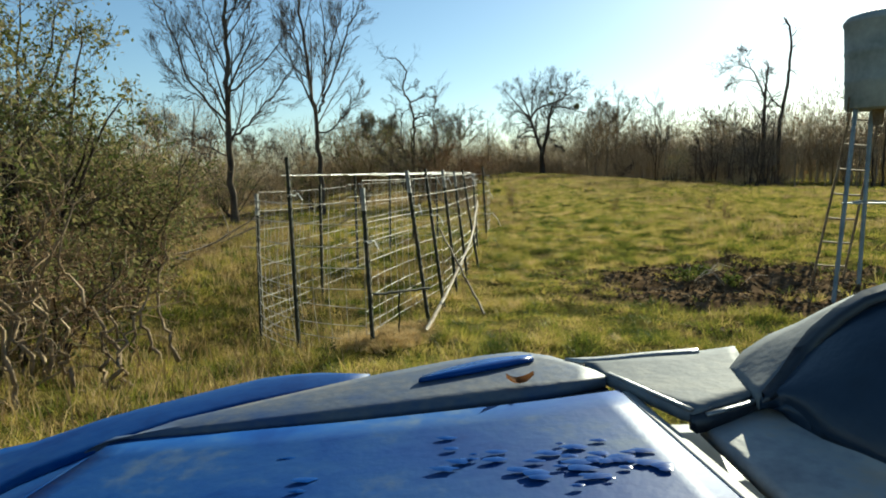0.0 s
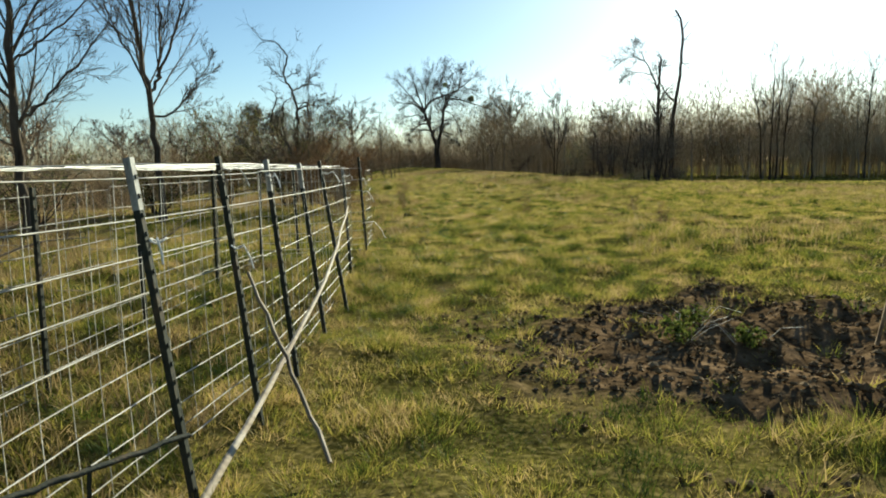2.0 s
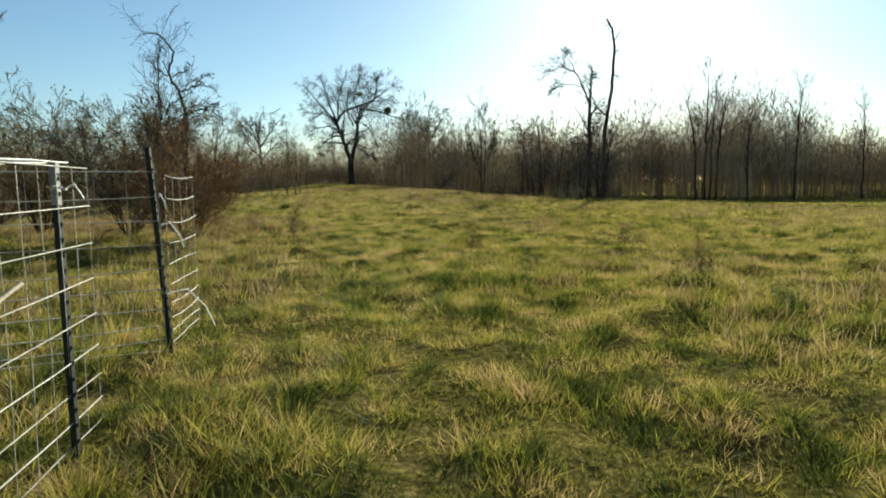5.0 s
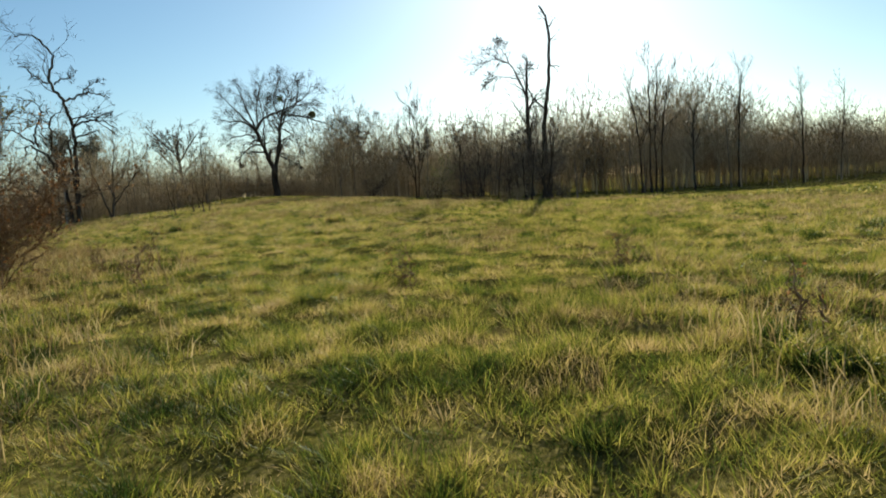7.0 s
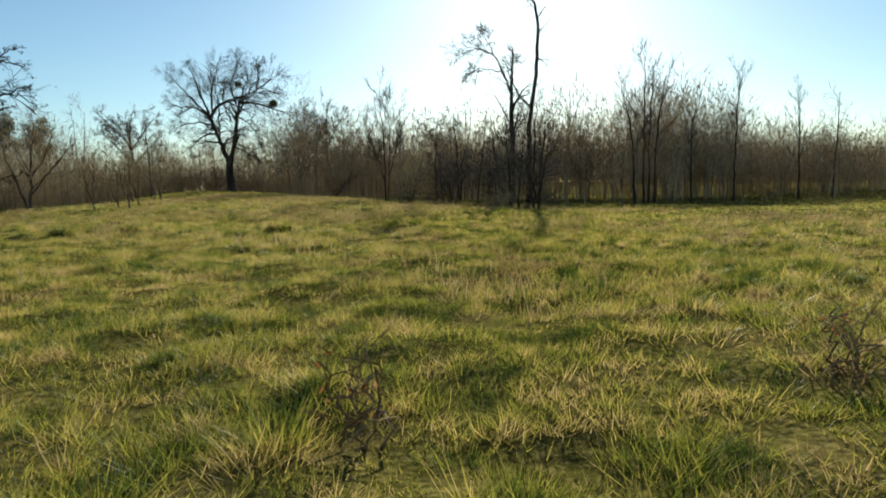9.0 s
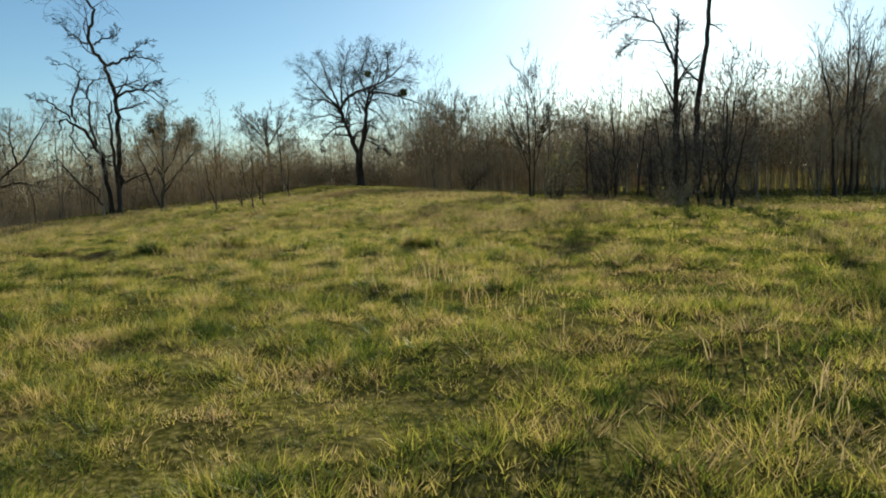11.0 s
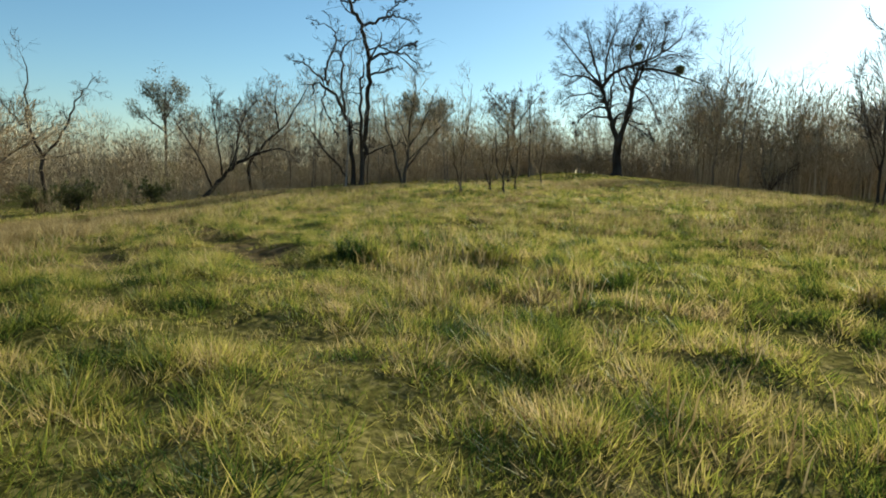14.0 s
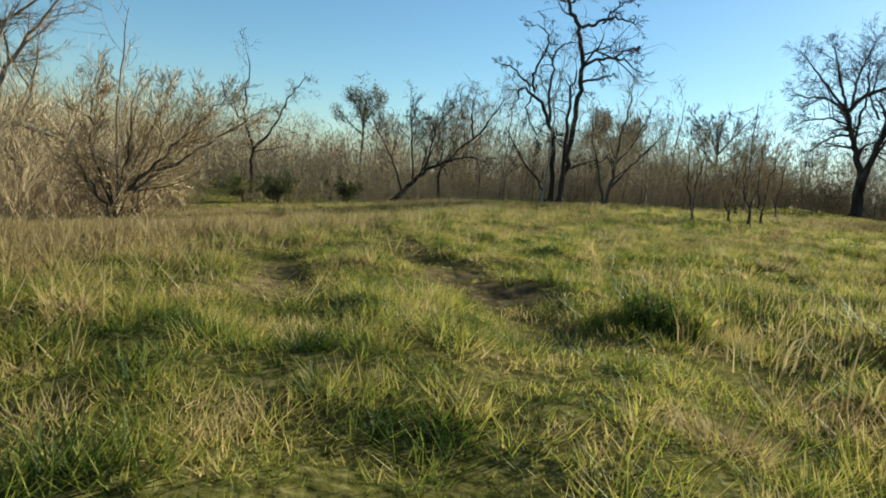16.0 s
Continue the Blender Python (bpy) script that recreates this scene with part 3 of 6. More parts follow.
def leaves(rng, centres, count, spread_by, size):
    """Small folded leaves round the centres: vertices and faces."""
    c = np.array(centres, float)[rng.randint(0, len(centres), count)] + rng.normal(0, spread_by, (count, 3))
    a, b = rng.normal(size=(count, 3)), rng.normal(size=(count, 3))
    a /= np.linalg.norm(a, axis=1, keepdims=True)
    b -= a * (a * b).sum(1, keepdims=True)
    b /= np.linalg.norm(b, axis=1, keepdims=True)
    s = size * rng.uniform(0.6, 1.4, (count, 1))
    n = np.cross(a, b)
    v = np.stack([c - a * s, c + b * s * 0.45 + n * s * 0.15, c + a * s, c - b * s * 0.45 + n * s * 0.15], 1).reshape(-1, 3)
    o = np.arange(count)[:, None] * 4
    return v, np.concatenate([o + np.array([0, 1, 2]), o + np.array([0, 2, 3])])


def points_on(lines, least=0.0):
    return [p for l in lines if l[1][0] <= 0.03 for p in l[0] if p[2] > least]


BUSHY = dict(kids=(11, 7, 5), start=0.3, angle=42, ratio=0.42, wobble=0.12, rise=0.05)
SLIM = dict(kids=(13, 6, 4), start=0.22, angle=36, ratio=0.36, wobble=0.09, rise=0.07)
GNARLED = dict(kids=(9, 6, 5), start=0.35, angle=58, ratio=0.28, wobble=0.28, rise=0.03, rough=0.07)

# the spreading round-crowned tree in the middle of the pasture
tree("pasture_tree", "broad round-crowned bare tree standing alone in the pasture", 14.2, 76.8,
     [([(0, 0), (-0.05, 1.4), (-0.02, 2.6)], 0.34, 0.27),
      ([(0, 2.4), (-0.5, 0.1, 3.7), (-1.0, 0.2, 5.2), (-1.45, 0.2, 6.5)], 0.21, 0.12),
      ([(0, 2.4), (0.4, -0.1, 3.9), (0.65, -0.2, 5.3), (0.8, -0.2, 6.6), (1.1, -0.2, 7.7)], 0.20, 0.10),
      ([(-1.4, 0.2, 6.3), (-0.9, 0.1, 7.2), (0.0, 0, 7.7), (1.0, -0.2, 8.0), (2.0, -0.3, 8.3), (3.0, -0.4, 9.0), (3.8, -0.4, 9.7), (4.0, -0.4, 10.5)], 0.14, 0.015),
      ([(-1.4, 0.2, 6.4), (-2.2, 0.5, 7.0), (-3.0, 0.7, 7.3), (-3.8, 0.8, 7.2), (-4.9, 0.8, 7.7)], 0.11, 0.012),
      ([(-1.5, 0.2, 6.6), (-2.0, 0.0, 8.0), (-2.4, -0.2, 9.4), (-2.9, -0.2, 10.5)], 0.10, 0.012),
      ([(-1.2, 0.2, 6.6), (-1.2, -0.4, 8.4), (-0.9, -0.7, 9.6), (-0.3, -0.9, 11.0)], 0.09, 0.012),
      ([(-1.4, 0.2, 6.4), (-2.8, -0.9, 7.8), (-3.7, -1.4, 8.8), (-4.3, -1.6, 9.6)], 0.09, 0.012),
      ([(1.1, -0.2, 7.6), (2.2, -0.4, 7.6), (3.3, -0.5, 7.2), (4.6, -0.5, 6.8), (5.5, -0.5, 6.4)], 0.11, 0.012),
      ([(1.0, -0.2, 7.6), (1.5, 0.5, 8.8), (1.9, 1.0, 10.0), (1.6, 1.2, 11.3)], 0.08, 0.012),
      ([(0.8, -0.2, 7.4), (0.3, 0.3, 9.0), (0.8, 0.6, 10.3), (1.0, 0.7, 11.6)], 0.08, 0.012),
      ([(1.1, -0.2, 7.7), (2.5, 1.0, 8.6), (3.6, 1.6, 8.9), (4.6, 1.9, 8.6)], 0.08, 0.012),
      ([(2.4, -0.3, 8.5), (2.7, -0.8, 9.6), (2.6, -1.0, 10.4), (2.9, -1.2, 11.0)], 0.06, 0.012),
      ([(-1.0, 0.2, 5.0), (-1.9, 0.6, 4.9), (-2.7, 0.8, 4.3), (-3.4, 0.9, 3.4)], 0.09, 0.012),
      ([(-1.2, 0.2, 5.6), (-2.4, -0.6, 5.9), (-3.6, -1.0, 5.6), (-4.3, -1.2, 5.0)], 0.08, 0.012),
      ([(0.4, -0.1, 3.9), (1.2, 0.2, 3.5), (1.9, 0.3, 3.1), (2.5, 0.3, 2.7)], 0.06, 0.012),
      ([(0.8, -0.2, 6.4), (1.8, 0.8, 6.0), (2.4, 1.2, 5.0), (2.6, 1.4, 4.2)], 0.07, 0.012),
      ([(0.7, -0.2, 6.0), (1.2, -1.6, 7.0), (1.6, -2.8, 8.4), (1.8, -3.4, 9.4)], 0.08, 0.012),
      ([(-0.8, 0.1, 5.4), (-0.6, -2.0, 6.8), (-0.8, -3.4, 8.0), (-0.9, -4.0, 9.0)], 0.08, 0.012),
      ([(0.3, 0.1, 6.0), (-0.2, 2.0, 7.4), (-0.4, 3.4, 8.6), (-0.6, 4.0, 9.6)], 0.08, 0.012)],
     dict(bare=1, kids=(12, 8, 5), start=0.22, angle=48, ratio=0.35, then=0.92, wobble=0.1, rise=0.03, split=0.04, least=0.0085), 3, BARK, BARK, (6, 25))

# mistletoe ball high in its crown
def mistletoe(x, y, z, r):
    rng = np.random.RandomState(4)
    c = rng.normal(0, 1, (160, 3))
    c = c / np.linalg.norm(c, axis=1, keepdims=True) * r * rng.rand(160, 1) ** 0.4
    ob = part_mesh("mistletoe", mesh_of("mistletoe", *leaves(rng, c, 1500, 0.06, 0.07)), LEAF, m=pose(x, y, z))
    tagged(ob, "dense dark ball of mistletoe in a bare crown", "mistletoe")


mistletoe(18.1, 76.6, 8.75, 0.28)
mistletoe(15.1, 76.2, 10.2, 0.13)

# the tall gnarled tree with pale side stems
tree("gnarled_tree", "tall gnarled bare tree with a twisted top and several stems", -0.9, 57.6,
     [([(0.15, 0), (0.25, 1.8), (0.35, 3.6), (0.48, 5.0), (0.4, 5.9), (0.15, 7.1), (-0.35, 7.9), (-0.55, 8.3), (-0.45, 8.9), (-0.1, 9.8), (-0.6, 10.4), (-1.0, 10.8), (-1.6, 10.9), (-2.2, 10.6)], 0.120, 0.025),
      ([(0.2, 7.2), (0.8, 0.2, 7.5), (1.4, 0.3, 7.8), (2.1, 0.3, 7.7), (2.6, 0.3, 7.5)], 0.073, 0.014),
      ([(1.0, 0.2, 7.5), (1.5, 0.1, 8.2), (2.4, 0.1, 8.6)], 0.043, 0.012),
      ([(0.4, 5.7), (1.0, -0.2, 6.0), (1.7, -0.2, 6.1), (2.2, -0.2, 6.0), (2.9, -0.2, 5.4)], 0.073, 0.014),
      ([(1.6, -0.2, 6.1), (2.2, -0.3, 6.6), (2.6, -0.3, 6.3)], 0.043, 0.012),
      ([(0.45, 5.0), (1.2, 0.3, 5.4), (1.8, 0.4, 5.6)], 0.060, 0.014),
      ([(-0.3, 8.1), (0.2, -0.2, 8.5), (0.65, -0.3, 8.5), (0.8, -0.3, 9.1)], 0.052, 0.012),
      ([(-0.55, 8.2), (-1.1, 0.2, 8.5), (-1.9, 0.3, 9.4)], 0.047, 0.012),
      ([(-0.2, 0), (-0.3, 2.6), (-0.8, 0.3, 3.8), (-1.3, 0.4, 4.4), (-2.0, 0.4, 4.75), (-2.05, 0.4, 4.2)], 0.107, 0.025),
      ([(-1.4, 0.4, 4.6), (-1.6, 0.5, 5.3), (-1.3, 0.6, 5.9), (-1.0, 0.6, 6.9), (-1.3, 0.6, 7.2), (-2.2, 0.6, 7.5)], 0.069, 0.012),
      ([(-1.6, 0.4, 4.8), (-2.5, 0.6, 5.6), (-3.1, 0.7, 5.7)], 0.052, 0.012),
      ([(-1.5, 0.4, 4.4), (-1.65, 0.0, 3.6), (-1.1, -0.2, 2.8), (-0.9, -0.3, 2.2)], 0.043, 0.014),
      ([(-0.6, 0.2, 3.4), (-0.8, -0.3, 5.2), (-0.7, -0.4, 6.3), (-0.05, -0.5, 6.6)], 0.069, 0.014),
      ([(0.2, -0.2, 0), (0.15, -0.4, 2.1), (0.05, -0.4, 4.5), (0.2, -0.3, 5.4)], 0.095, 0.03),
      ([(0.25, 0.1, 1.4), (0.8, 0.4, 1.75), (1.4, 0.6, 2.0), (2.2, 0.7, 2.2)], 0.043, 0.012),
      ([(-0.35, -0.1, 0), (-1.0, -0.3, 1.2), (-1.7, -0.5, 1.9), (-2.3, -0.5, 2.9)], 0.052, 0.014)],
     dict(kids=(9, 6, 4), start=0.22, angle=52, ratio=0.27, then=0.75, wobble=0.26, rise=0.02, rough=0.045, least=0.009, split=0.03), 8, BARK, BARK, (5.9, 25))
tree("pale_sapling", "slim pale-barked stem beside a gnarled tree", -1.35, 57.1, [([(0, 0), (0.1, 2.2), (0.05, 4.4), (0.3, 6.6)], 0.045, 0.012)], SLIM, 81, PALE_BARK, PALE_TWIG, (5.9, 25))
tree("rusty_undergrowth_tree", "low bare tree hung with brown twigs under a taller one", 1.0, 59.0,
     [([(0, 0), (0.2, 1.6), (0.3, 3.4), (0.5, 5.2)], 0.08, 0.012), ([(0, 0), (-0.5, 1.6), (-0.9, 3.0), (-1.0, 4.2)], 0.06, 0.012), ([(0.1, 0.8), (0.9, 0.3, 1.9), (1.7, 0.4, 2.9), (2.3, 0.4, 3.6)], 0.05, 0.012),
      ([(0.2, 1.8), (0.9, -0.4, 2.9), (1.3, -0.5, 4.3)], 0.04, 0.012)],
     dict(kids=(14, 7, 5), start=0.2, angle=40, ratio=0.36, then=0.6, wobble=0.14, rise=0.03, least=0.008, split=0.03), 82, MID_BARK, TAN_TWIG, (5.9, 25))

# the two dead trunks at the edge of the woods
tree("dead_tree", "dead grey trunk with a snapped top and one drooping limb", 28.0, 53.5,
     [([(0, 0), (0.02, 3.7), (-0.02, 7.2)], 0.20, 0.10), ([(-0.02, 7.1), (0.05, 8.4), (0.12, 9.5)], 0.10, 0.06),
      ([(-0.05, 7.0), (-0.45, 8.1), (-1.1, 9.4), (-2.1, 9.8), (-3.0, 9.5)], 0.075, 0.012), ([(-0.5, 8.2), (-1.3, 0.3, 8.5), (-2.2, 0.4, 8.6), (-2.8, 0.4, 8.1)], 0.04, 0.01), ([(-1.1, 9.3), (-1.5, -0.3, 10.2), (-2.1, -0.4, 10.9)], 0.035, 0.01)],
     dict(kids=(11, 7, 6), start=0.45, angle=42, ratio=0.42, then=0.7, wobble=0.16, rise=0.0, least=0.010), 21, BARK, BARK, (3.4, 13.5))
tree("dead_tree", "tall dead trunk with a bare crooked top", 29.1, 53.2,
     [([(0, 0), (0.0, 3.2), (0.05, 5.8), (0.55, 8.4), (0.6, 10.8), (0.5, 12.4), (0.05, 13.2)], 0.17, 0.05),
      ([(0.1, 6.1), (-0.6, 0.2, 6.8), (-1.15, 0.2, 8.0), (-1.5, 0.2, 9.1)], 0.07, 0.015)],
     dict(kids=(6, 4, 4), start=0.5, angle=55, ratio=0.12, wobble=0.25, rise=0.0, least=0.011), 22, BARK, TWIG, (3.4, 13.5))

# slender trees behind the pen
tree("slender_tree", "slender straight bare tree with many fine rising branches", -5.6, 20.2,
     [([(0, 0), (-0.1, 2.0), (0.0, 3.8), (0.02, 5.5), (0.1, 7.2), (0.2, 8.8)], 0.105, 0.010), ([(-0.1, 3.2), (-0.6, 0.3, 4.4), (-0.9, 0.4, 5.4), (-1.4, 0.5, 6.6)], 0.035, 0.006),
      ([(-0.08, 3.0), (-1.1, -0.3, 4.2), (-1.4, -0.4, 5.6), (-2.2, -0.5, 7.0)], 0.038, 0.006), ([(-0.1, 2.3), (0.5, -0.3, 2.9), (1.2, -0.4, 3.7), (2.2, -0.5, 5.0)], 0.045, 0.006),
      ([(0.0, 3.8), (0.6, 0.4, 4.3), (1.6, 0.8, 5.5), (2.0, 0.9, 6.4)], 0.032, 0.006), ([(0.0, 4.2), (0.5, -0.5, 5.2), (0.9, -0.8, 6.8)], 0.03, 0.006), ([(0.0, 4.4), (-0.4, 0.6, 5.6), (-0.7, 0.9, 7.4)], 0.03, 0.006),
      ([(0.02, 5.4), (0.4, 0.2, 6.6), (0.6, 0.3, 8.0)], 0.025, 0.006), ([(-0.1, 1.9), (-0.6, 0.2, 2.4), (-1.2, 0.3, 2.7)], 0.025, 0.006), ([(-0.1, 2.6), (-0.5, -0.5, 3.4), (-1.3, -0.8, 4.0), (-1.9, -0.9, 5.0)], 0.03, 0.006)],
     dict(SLIM, kids=(15, 9, 6), angle=36, ratio=0.34, least=0.0045), 31, MID_BARK, TWIG, (0, 0.5))
tree("slender_tree", "slender bare tree forking into two leaders", -3.4, 22.9,
     [([(0, 0), (-0.05, 2.2), (-0.1, 3.4), (-0.25, 4.5), (-0.4, 6.0), (-0.5, 7.4), (-0.7, 8.8)], 0.092, 0.010), ([(-0.1, 3.3), (0.2, 0.1, 3.9), (0.3, 0.1, 5.2), (0.3, 0.1, 6.4), (0.1, 0.1, 8.2)], 0.05, 0.007),
      ([(0.12, 0.1, 3.8), (0.7, -0.2, 5.0), (1.1, -0.3, 6.2), (1.6, -0.3, 7.2)], 0.04, 0.007), ([(-0.05, 2.7), (0.5, 0.3, 2.95), (1.0, 0.4, 3.6), (1.5, 0.5, 4.4)], 0.035, 0.006),
      ([(-0.15, 3.6), (-0.8, -0.3, 5.0), (-1.1, -0.4, 6.5)], 0.032, 0.006), ([(-0.3, 5.0), (-0.9, 0.4, 6.4), (-1.2, 0.6, 7.6)], 0.028, 0.006), ([(0.3, 0.1, 5.0), (0.8, 0.5, 6.4), (1.0, 0.6, 7.8)], 0.028, 0.006)],
     dict(SLIM, kids=(15, 9, 6), angle=34, ratio=0.34, least=0.0045), 32, MID_BARK, TWIG, (0, 0.5))
tree("young_tree", "slim young bare tree in the brush beyond the pen", 0.5, 25.9, [([(0, 0), (0.05, 1.6), (-0.02, 3.0), (0.1, 4.4)], 0.032, 0.006)],
     dict(SLIM, kids=(16, 6, 4), ratio=0.3, start=0.3, least=0.0035), 33, BARK, TWIG, (2, 11))

# trees along the track
tree("leaning_tree", "bare tree leaning over with a long low trunk", -12.9, 67.6,
     [([(0, 0), (0.9, 1.0), (1.8, 2.1), (3.0, 2.9), (4.6, 3.4), (5.4, 3.2)], 0.16, 0.015), ([(0.6, 0.8), (0.0, 0.4, 2.4), (-1.0, 0.5, 4.0), (-1.6, 0.5, 5.0)], 0.075, 0.012),
      ([(1.2, 1.6), (1.0, -0.4, 3.4), (0.8, -0.5, 5.0), (0.6, -0.5, 6.2)], 0.07, 0.012), ([(2.0, 2.3), (2.2, 0.5, 4.0), (2.6, 0.6, 5.4), (3.6, 0.6, 6.8)], 0.07, 0.012)],
     dict(BUSHY, kids=(15, 9, 6), least=0.009, wobble=0.2), 41, BARK, TWIG, (4, 30))
tree("crooked_tree", "bare tree with a long crooked limb reaching up", -10.4, 69.5,
     [([(0, 0), (-0.3, 1.8), (0.6, 3.2), (2.2, 4.6), (3.0, 6.2), (3.6, 7.2)], 0.10, 0.012), ([(1.8, 4.2), (1.4, 5.6), (1.6, 7.2)], 0.07, 0.015)],
     dict(BUSHY, kids=(14, 9, 6), least=0.009, wobble=0.22), 42, BARK, RED_TWIG, (4, 30))
tree("forked_tree", "half-dead bare tree forking in a wide V", -21.2, 64.8,
     [([(0, 0), (0.0, 1.8), (-0.1, 3.3), (-0.8, 5.6), (-0.7, 9.0)], 0.14, 0.02), ([(-0.1, 3.2), (0.9, 4.6), (1.8, 6.6), (2.8, 8.2)], 0.09, 0.015), ([(-0.6, 4.8), (-1.5, 5.6), (-2.2, 6.8)], 0.06, 0.02)],
     dict(GNARLED, kids=(10, 7, 5), least=0.009, ratio=0.3, then=0.7, wobble=0.2), 43, BARK, TWIG, (4, 30))
tree("shrubby_tree", "many-stemmed shrubby tree with dense brown twigs by the track", -6.9, 40.7,
     [([(0, 0), (0.05, 0.7), (0.25, 1.6), (0.3, 3.0)], 0.07, 0.008), ([(0, 0.7), (0.9, 0.2, 1.4), (2.0, 0.3, 2.3), (2.9, 0.3, 2.9)], 0.05, 0.008),
      ([(0, 0.6), (-0.4, 1.5), (-0.5, 2.4), (-0.3, 3.1)], 0.04, 0.008), ([(0.05, 0.7), (0.4, 0.5, 1.6), (0.8, 0.8, 2.6), (1.0, 0.9, 3.3)], 0.04, 0.008),
      ([(0.1, 0), (-0.2, -0.2, 0.8), (-0.6, -0.3, 1.3), (-0.8, -0.3, 1.9)], 0.04, 0.008), ([(0, 0.7), (0.8, -0.5, 1.6), (1.4, -0.6, 2.4), (2.0, -0.6, 3.1)], 0.04, 0.008)],
     dict(kids=(19, 10, 6), start=0.12, angle=32, ratio=0.38, then=0.55, wobble=0.12, rise=0.08, least=0.006), 44, MID_BARK, TAN_TWIG, (4, 30))
tree("roadside_tree", "large bare tree with a long sagging limb over the track's edge", -14.6, 43.0,
     [([(0, 0), (0.1, 1.8), (0.3, 3.4), (0.2, 5.4), (0.4, 7.8)], 0.22, 0.03), ([(0.2, 2.6), (1.2, 0, 2.9), (2.6, 0, 2.3), (4.2, 0, 1.7)], 0.11, 0.03),
      ([(1.2, 2.9), (1.5, 0.2, 4.2), (1.6, 0.2, 5.6)], 0.05, 0.012), ([(2.4, 2.4), (2.6, 0.2, 3.6), (3.2, 0.2, 4.8)], 0.04, 0.01), ([(0.3, 3.2), (1.0, 0.3, 4.8), (2.2, 0.3, 6.8)], 0.09, 0.02)],
     dict(BUSHY, kids=(14, 9, 6), least=0.004), 45, WOODS_BARK, RED_TWIG, (4, 30))

# slim trees at the woods' edge on the sunny side
_slim, _ = tree("slim_tree", "narrow many-branched bare young tree at the woods' edge", 18.4, 51.4,
     [([(0, 0), (0.0, 2.0), (-0.1, 4.4), (-0.3, 7.2)], 0.075, 0.012), ([(0.2, 0), (0.4, 2.4), (0.5, 4.8), (0.2, 6.4)], 0.055, 0.012), ([(0, 1.4), (-0.8, 3.2), (-1.4, 5.2)], 0.05, 0.01), ([(0.3, 1.6), (1.0, 3.4), (1.5, 4.8)], 0.05, 0.01)],
     dict(SLIM, kids=(18, 8, 5), least=0.011), 51, BARK, TWIG, (6, 25))
_slim.scale = (0.65, 0.65, 0.85)
for _i, (_x, _y, _h, _w) in enumerate(((34.3, 49.2, 7.6, -0.9), (35.4, 49.6, 9.2, 0.1), (36.2, 50.0, 8.6, 0.3), (37.0, 50.3, 8.3, 0.7), (37.2, 47.4, 5.6, 0.0), (44.5, 50.2, 9.0, 0.3), (52.6, 50.9, 8.2, -0.2))):
    tree("tall_thin_tree", "tall thin bare tree at the woods' edge", _x, _y, [([(0, 0), (_w * 0.1, _h * 0.35), (_w * 0.4, _h * 0.7), (_w, _h)], 0.075, 0.012)],
         dict(SLIM, kids=(16, 8, 5), start=0.3, angle=28, ratio=0.28, least=0.007), 52 + _i, BARK, TWIG, (4, 14), group="thin trees at the woods' edge")
for _i, (_x, _y, _h) in enumerate(((5.6, 47.8, 2.2), (4.3, 48.0, 2.3), (5.2, 48.6, 1.7), (6.0, 48.9, 2.0), (5.9, 56.6, 3.0), (7.4, 57.8, 2.8), (19.1, 50.7, 2.6), (18.5, 60.5, 2.0))):
    tree("sapling", "thin bare sapling standing in the grass", _x, _y, [([(0, 0), (0.05, _h * 0.5), (0.1, _h)], 0.025, 0.006), ([(0.06, 0.0), (-0.2, _h * 0.4), (-0.3, _h * 0.8)], 0.025, 0.006)],
         dict(SLIM, kids=(13, 6, 3), start=0.15, ratio=0.36, least=0.007), 70 + _i, BARK, TAN_TWIG, (5, 28), group="saplings in the pasture")

# thin dark trunks standing in the grass in front of the dead trees
for _i, (_x, _y) in enumerate([(21.2, 41.3), (21.1, 40.8), (22.1, 44.5), (22.1, 43.8), (24.0, 45.5), (24.3, 45.3), (23.1, 43.7), (23.7, 47.0), (24.2, 47.9), (25.4, 50.8), (25.4, 52.1), (23.8, 50.7), (22.4, 50.4), (23.7, 52.6), (23.0, 53.5), (22.2, 52.9)]):
    _h = (4.8, 3.2, 3.6, 4.0, 3.4, 4.4)[_i % 6]
    _l = (0.1, 0.5, -0.2, 0.3, -0.4)[_i % 5]
    tree("thin_trunk_tree", "thin dark bare tree rooted in the grass before the woods", _x, _y, [([(0, 0), (_l * 0.3, _h * 0.4), (_l, _h)], 0.05, 0.010)] + ([([(0.05, 0), (-_l * 0.6, _h * 0.4), (-_l * 1.4, _h * 0.8)], 0.035, 0.008)] if _i % 3 == 1 else []),
         dict(SLIM, kids=(15, 6, 3), start=0.3, angle=48, ratio=0.42, least=0.008), 400 + _i, BARK, TWIG, (6, 24), group="thin trees before the woods")


